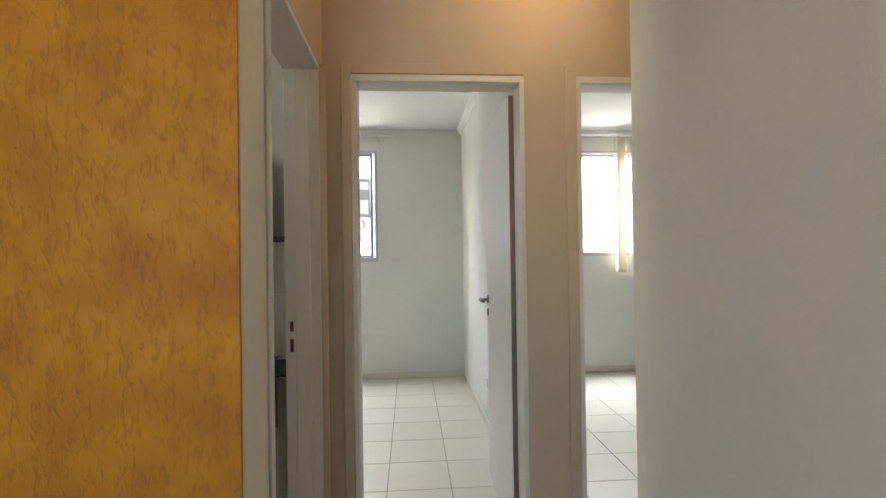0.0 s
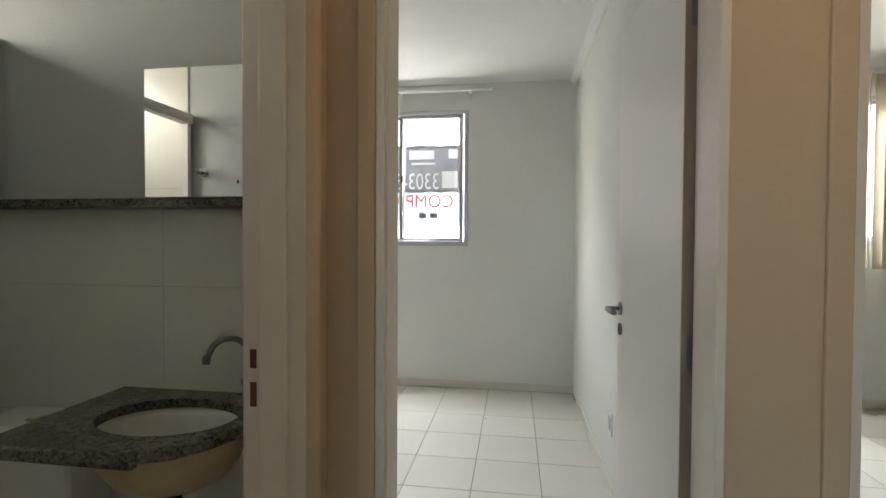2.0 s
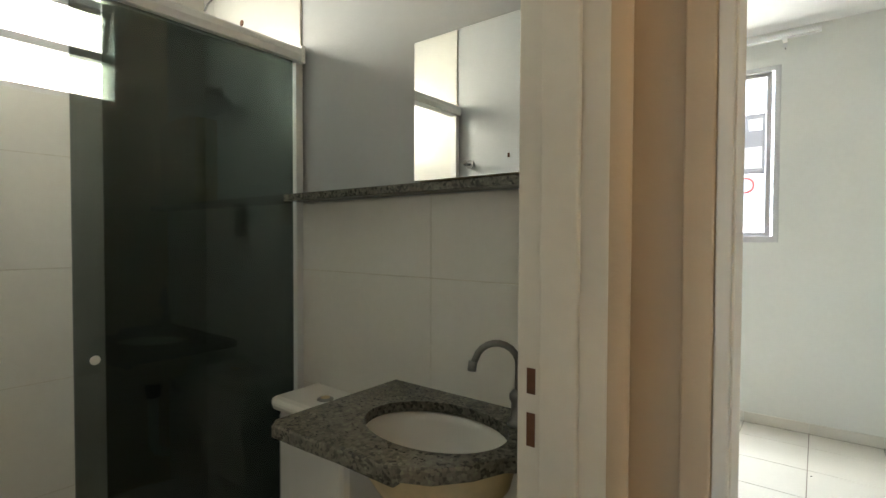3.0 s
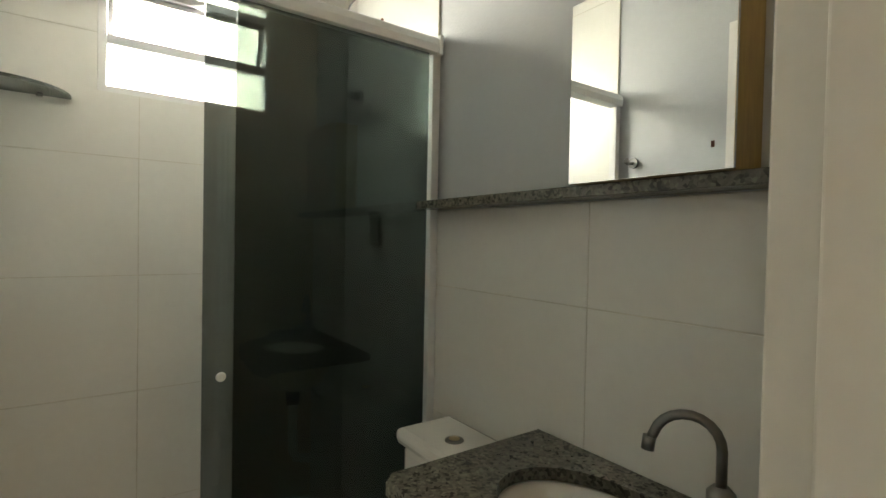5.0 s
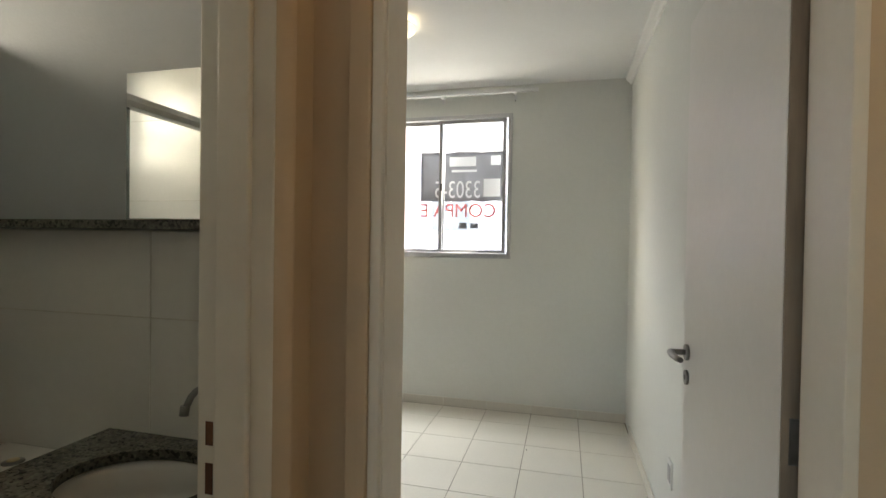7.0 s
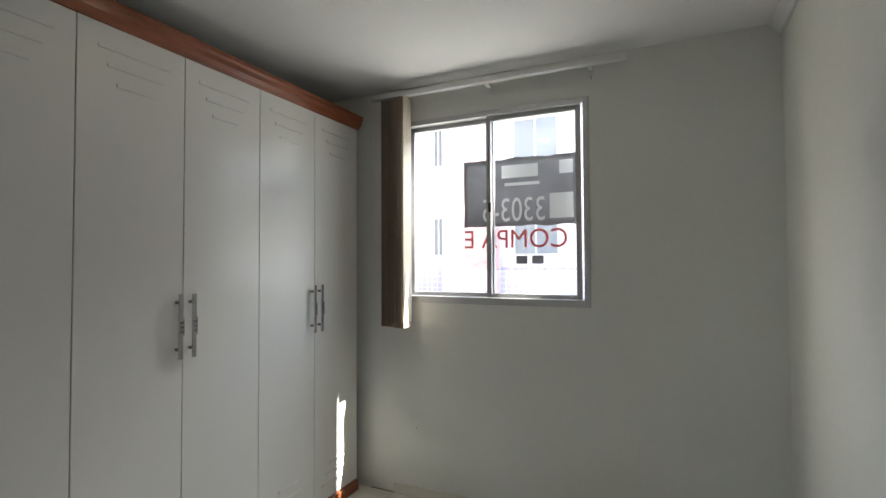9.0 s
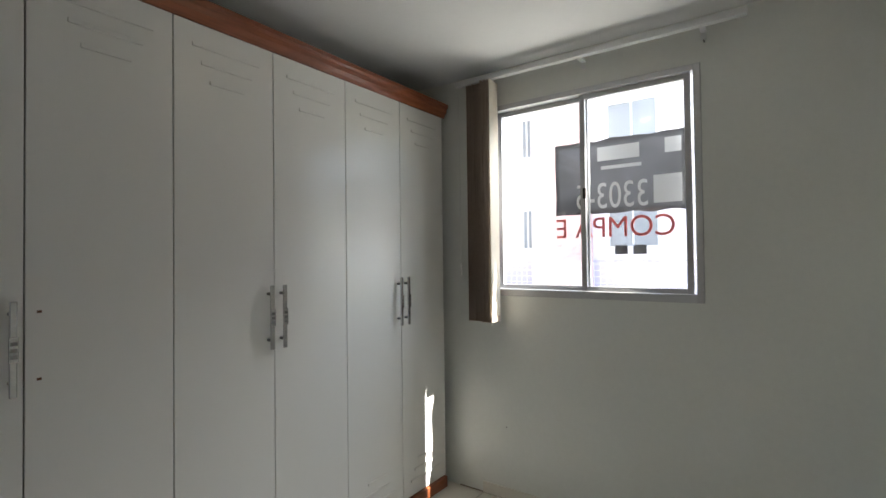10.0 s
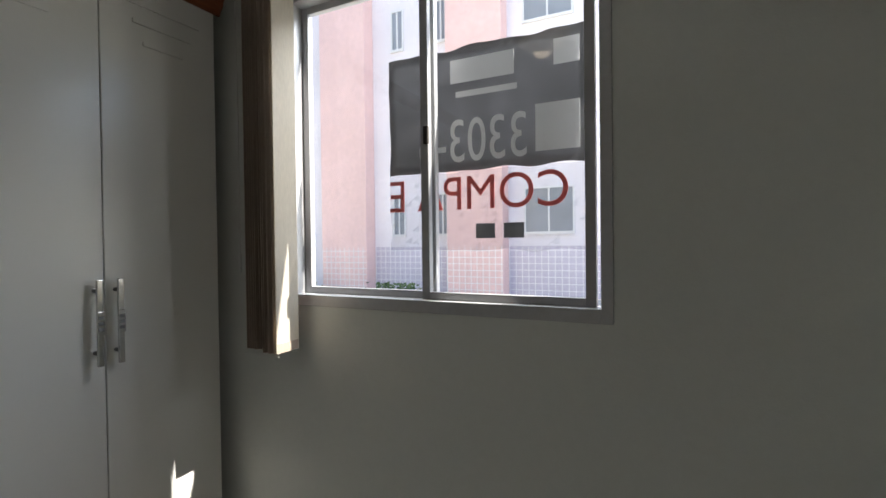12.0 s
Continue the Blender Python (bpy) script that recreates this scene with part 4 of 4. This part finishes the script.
part("sliding_pane", boxes((SX + 0.006, SX + 0.014, 1.692, 2.325, 0.055, 1.889)), SMOKED, sh, "smoked glass sliding pane")
bm = tube(bmesh.new(), [(SX + 0.014, 1.731, 0.968), (SX + 0.020, 1.731, 0.968), (SX + 0.030, 1.731, 0.968), (SX + 0.035, 1.731, 0.968)], [0.006, 0.007, 0.012, 0.009], 16)
part("knob", bm, PLASTIC, sh, "white round pull knob")

# shower fittings on the tiled wall
head = thing("shower_tap", (-1.76, 2.36, 1.85), "dark chrome shower tap on the tiled wall", "shower tap")
bm = lathe(bmesh.new(), [(0.0, 0.0)] + [(0.03, 0.0), (0.03, 0.01), (0.0, 0.012)], (0, 0, 0), 18)
bmesh.ops.transform(bm, matrix=Matrix.Translation((-1.76, 2.366, 1.89)) @ Matrix.Rotation(radians(90), 4, "X"), verts=bm.verts)
part("rose", bm, DULL_CHROME, head)
part("stem", tube(bmesh.new(), [(-1.76, 2.366, 1.89), (-1.76, 2.31, 1.89)], 0.016, 12), DULL_CHROME, head)
part("cross_handle", boxes((-1.625, -1.575, 2.315, 2.328, 1.794, 1.806), (-1.766, -1.594, 2.315, 2.328, 1.775, 1.825), bevel=0.003), DULL_CHROME, head)
sd = thing("soap_dispenser", (-1.585, 2.34, 1.28), "small white wall soap dispenser on a dark holder", "soap dispenser")
part("bottle", boxes((-1.607, -1.563, 2.318, 2.360, 1.295, 1.385), bevel=0.008), PLASTIC, sd)
part("lid", boxes((-1.612, -1.558, 2.312, 2.363, 1.387, 1.412), bevel=0.005), PLASTIC, sd)
part("holder", boxes((-1.615, -1.555, 2.310, 2.366, 1.278, 1.294), bevel=0.003), DARK, sd)
cw = thing("loose_cable", (-1.57, 2.36, 2.27), "loose dark shower cable hanging from a wall box", "cable")
part("wire", tube(bmesh.new(), [(-1.575, 2.364, 2.275), (-1.60, 2.345, 2.275), (-1.63, 2.32, 2.255), (-1.67, 2.295, 2.235), (-1.70, 2.285, 2.215), (-1.715, 2.28, 2.19)], 0.0035, 8), DULL_CHROME, cw)
part("wall_box", boxes((-1.59, -1.555, 2.360, 2.3668, 2.24, 2.30), bevel=0.003), RUST, cw, "brown wall box")
solid("pipe_hole", tube(bmesh.new(), [(-1.583, 2.3672, 2.138), (-1.583, 2.364, 2.138)], 0.012, 14), RUST, "small brown pipe plug in the shower tiles", "pipe plug", "thing")

cs = bmesh.new()
pts = [(-1.890, BATH_Y0 + 0.010)] + [(-1.890 + 0.185 * math.cos(a), BATH_Y0 + 0.010 + 0.185 * math.sin(a)) for a in (math.pi / 2 * k / 12 for k in range(13))]
extrude_poly(cs, pts, 1.735, 1.745)
corner_shelf = solid("corner_shelf", cs, SMOKED, "quarter-round smoked glass corner shelf", "shelf", "thing")
for a in (0.3, 1.2):
    bm = boxes((-0.008, 0.008, -0.008, 0.008, -0.012, 0.014), bevel=0.002)
    bmesh.ops.transform(bm, matrix=Matrix.Translation((-1.884 + (0.10 if a < 1 else 0.0), BATH_Y0 + 0.016 + (0.10 if a > 1 else 0.0), 1.74)), verts=bm.verts)
    part("clamp", bm, CHROME, corner_shelf)

# ---- outside ----
solid("ground", boxes((-400, 400, 5.45, 900, -0.25, -0.2), (-400, 400, -900, -2.6, -0.25, -0.2), (-400, -2.8, -2.6, 5.45, -0.25, -0.2), (4.5, 400, -2.6, 5.45, -0.25, -0.2)), GROUND, "grey paved yard round the building", "ground")
FY = 18.0
bl = thing("apartment_building", (-8, FY, -0.2), "sunlit pale apartment block with pink stripes across the yard", "building", kind="thing")
part("wall", boxes((-32, 14, FY, FY + 8, -0.2, 14)), FACADE, bl)
part("roof", boxes((-32.3, 14.3, FY - 0.3, FY + 8.3, 14, 14.35)), FACADE_JOINT, bl)
for a, b in ((-20.2, -18.3), (-11.6, -9.65), (-6.55, -4.7), (3.0, 4.9)):
    part("stripe", boxes((a, b, FY - 0.55, FY, -0.2, 13.9), bevel=0.02), PINK, bl, "pink tiled vertical band")
part("tile_band", boxes((-9.64, -6.56, FY - 0.004, FY, -0.2, 1.35), (-4.69, 2.99, FY - 0.004, FY, -0.2, 1.35)), LILAC, bl, "lilac glazed tile band at the foot of the wall")
bm = bmesh.new()
for a, b, y in ((-9.64, -6.56, FY - 0.004), (-4.69, -1.2, FY - 0.004), (-11.6, -9.65, FY - 0.55), (-6.55, -4.7, FY - 0.55)):
    k = 0
    while a + 0.2 * k < b - 0.03:
        box(bm, a + 0.2 * k, a + 0.2 * k + 0.022, y - 0.006, y, -0.2, 1.35)
        k += 1
    for k in range(8):
        box(bm, a, b, y - 0.007, y - 0.001, -0.19 + 0.2 * k, -0.168 + 0.2 * k)
part("tile_joints", bm, FACADE_JOINT, bl)


def facade_window(x, z, w, h):
    g = part("window", boxes((x - w / 2 - 0.06, x - w / 2, FY - 0.05, FY, z, z + h), (x + w / 2, x + w / 2 + 0.06, FY - 0.05, FY, z, z + h), (x - w / 2 - 0.06, x + w / 2 + 0.06, FY - 0.05, FY, z + h, z + h + 0.06), (x - w / 2 - 0.06, x + w / 2 + 0.06, FY - 0.09, FY, z - 0.08, z), (x - 0.025, x + 0.025, FY - 0.04, FY, z, z + h)), ALU, bl)
    part("pane", boxes((x - w / 2, x + w / 2, FY - 0.012, FY - 0.002, z, z + h)), FPANE, g)


for fl in range(4):
    z = 1.78 + 3.15 * fl
    for x, w in ((-16.5, 0.9), (-14.0, 0.9), (-8.63, 0.4), (-6.95, 0.3), (-3.45, 1.4), (-0.9, 1.3), (1.5, 1.3), (6.5, 1.3)):
        facade_window(x, z, w, 1.28)
nb = thing("neighbour_building", (-9.0, 2.0, -0.2), "pale cream rendered wall of the neighbouring block", "building", kind="thing")
part("wall", boxes((-14, -9.0, -6, 10, -0.2, 12)), CREAM_RENDER, nb)
part("roof", boxes((-14.2, -8.7, -6.2, 10.2, 12, 12.3)), FACADE_JOINT, nb)
# hedge at the foot of the block
random.seed(8)
bm = bmesh.new()
for k in range(420):
    c = Vector((random.choice((-12.3, -12.0, -8.4, -7.8)) + random.gauss(0, 0.3), FY - 1.2 + random.gauss(0, 0.18), -0.2 + random.random() ** 1.5 * 0.42))
    d = Vector((random.gauss(0, 1), random.gauss(0, 1), random.gauss(0, 1))).normalized() * 0.09
    e = d.orthogonal().normalized() * 0.045
    bm.faces.new([bm.verts.new(c + v) for v in (-d, e, d, -e)])
solid("hedge", bm, LEAF, "low ragged green hedge at the foot of the block", "hedge", "stuff")

# for-sale banner hung outside the window
bn = thing("banner", (-0.35, 5.37, 1.45), "dark and white printed sale banner hung outside the window", "banner")


def sheet(x0, x1, z0, z1, y, wave, nx=24, nz=12):
    bm = bmesh.new()
    g = [[bm.verts.new((x0 + (x1 - x0) * i / nx, y + wave * noise.noise(Vector((i * 0.45, j * 0.4, x0 * 3))), z0 + (z1 - z0) * j / nz + 0.012 * noise.noise(Vector((i * 0.3, 7, j))))) for j in range(nz + 1)] for i in range(nx + 1)]
    for i in range(nx):
        for j in range(nz):
            bm.faces.new((g[i][j], g[i + 1][j], g[i + 1][j + 1], g[i][j + 1])).smooth = True
    bmesh.ops.solidify(bm, geom=bm.faces[:], thickness=0.0015)
    return bm


def lettering(text, x, z, size, mat, y, narrow=0.7):
    """Lettering that faces outwards, read in mirror from the room; x is its outer right end as seen from the room."""
    cu = bpy.data.curves.new("lettering", "FONT")
    cu.body, cu.size, cu.extrude = text, size, 0.0008
    ob = bpy.data.objects.new("lettering", cu)
    scene.collection.objects.link(ob)
    bpy.context.view_layer.update()
    me = bpy.data.meshes.new_from_object(ob.evaluated_get(bpy.context.evaluated_depsgraph_get()))
    bpy.data.objects.remove(ob)
    me.transform(Matrix.Translation((x, y, z)) @ Euler((radians(90), 0, radians(180))).to_matrix().to_4x4() @ Matrix.Diagonal((narrow, 1, 1, 1)))
    me.materials.clear()
    me.materials.append(mat)
    o = new("lettering", me)
    o.parent = bn
    o.matrix_parent_inverse = Matrix.Translation(-bn.location)


BY = 5.385
part("dark_panel", sheet(-0.76, -0.04, 1.735, 2.16, BY, 0.010), BANNER, bn, "crumpled dark printed panel")
part("white_panel", sheet(-0.76, -0.04, 1.46, 1.733, BY, 0.010), SHEET, bn, "thin translucent white panel")
lettering("3303-5", -0.22, 1.765, 0.21, BANNER_WHITE, BY - 0.013)
lettering("COMPA E", -0.09, 1.60, 0.165, BANNER_RED, BY - 0.013, 0.95)
for r in ((-0.50, -0.27, 2.035, 2.115), (-0.14, -0.06, 2.04, 2.12), (-0.48, -0.26, 1.985, 2.005), (-0.20, -0.06, 1.775, 1.925), (-0.41, -0.34, 1.50, 1.55), (-0.31, -0.24, 1.50, 1.55)):
    part("print_bar", boxes((r[0], r[1], BY - 0.0135, BY - 0.012, r[2], r[3])), BANNER_WHITE if r[2] > 1.6 else BANNER, bn)

# ---- floor tiles, last ----
placed = set()
for room in ((-1.45, 0.95, 2.40, 5.25), (1.08, 3.56, 2.40, 5.25), (0.04, 2.1, 1.45, 2.40), (-1.9, -0.1, 1.22, 2.37), (-0.6, 1.12, -0.6, 1.45)):
    for cx, cy in tile_room(*room):
        key = (round(cx, 3), round(cy, 3))
        if key in placed:
            continue
        placed.add(key)
        t = new("floor_tile", tile_me)
        t.location = (cx, cy, 0)
        t.parent = floor
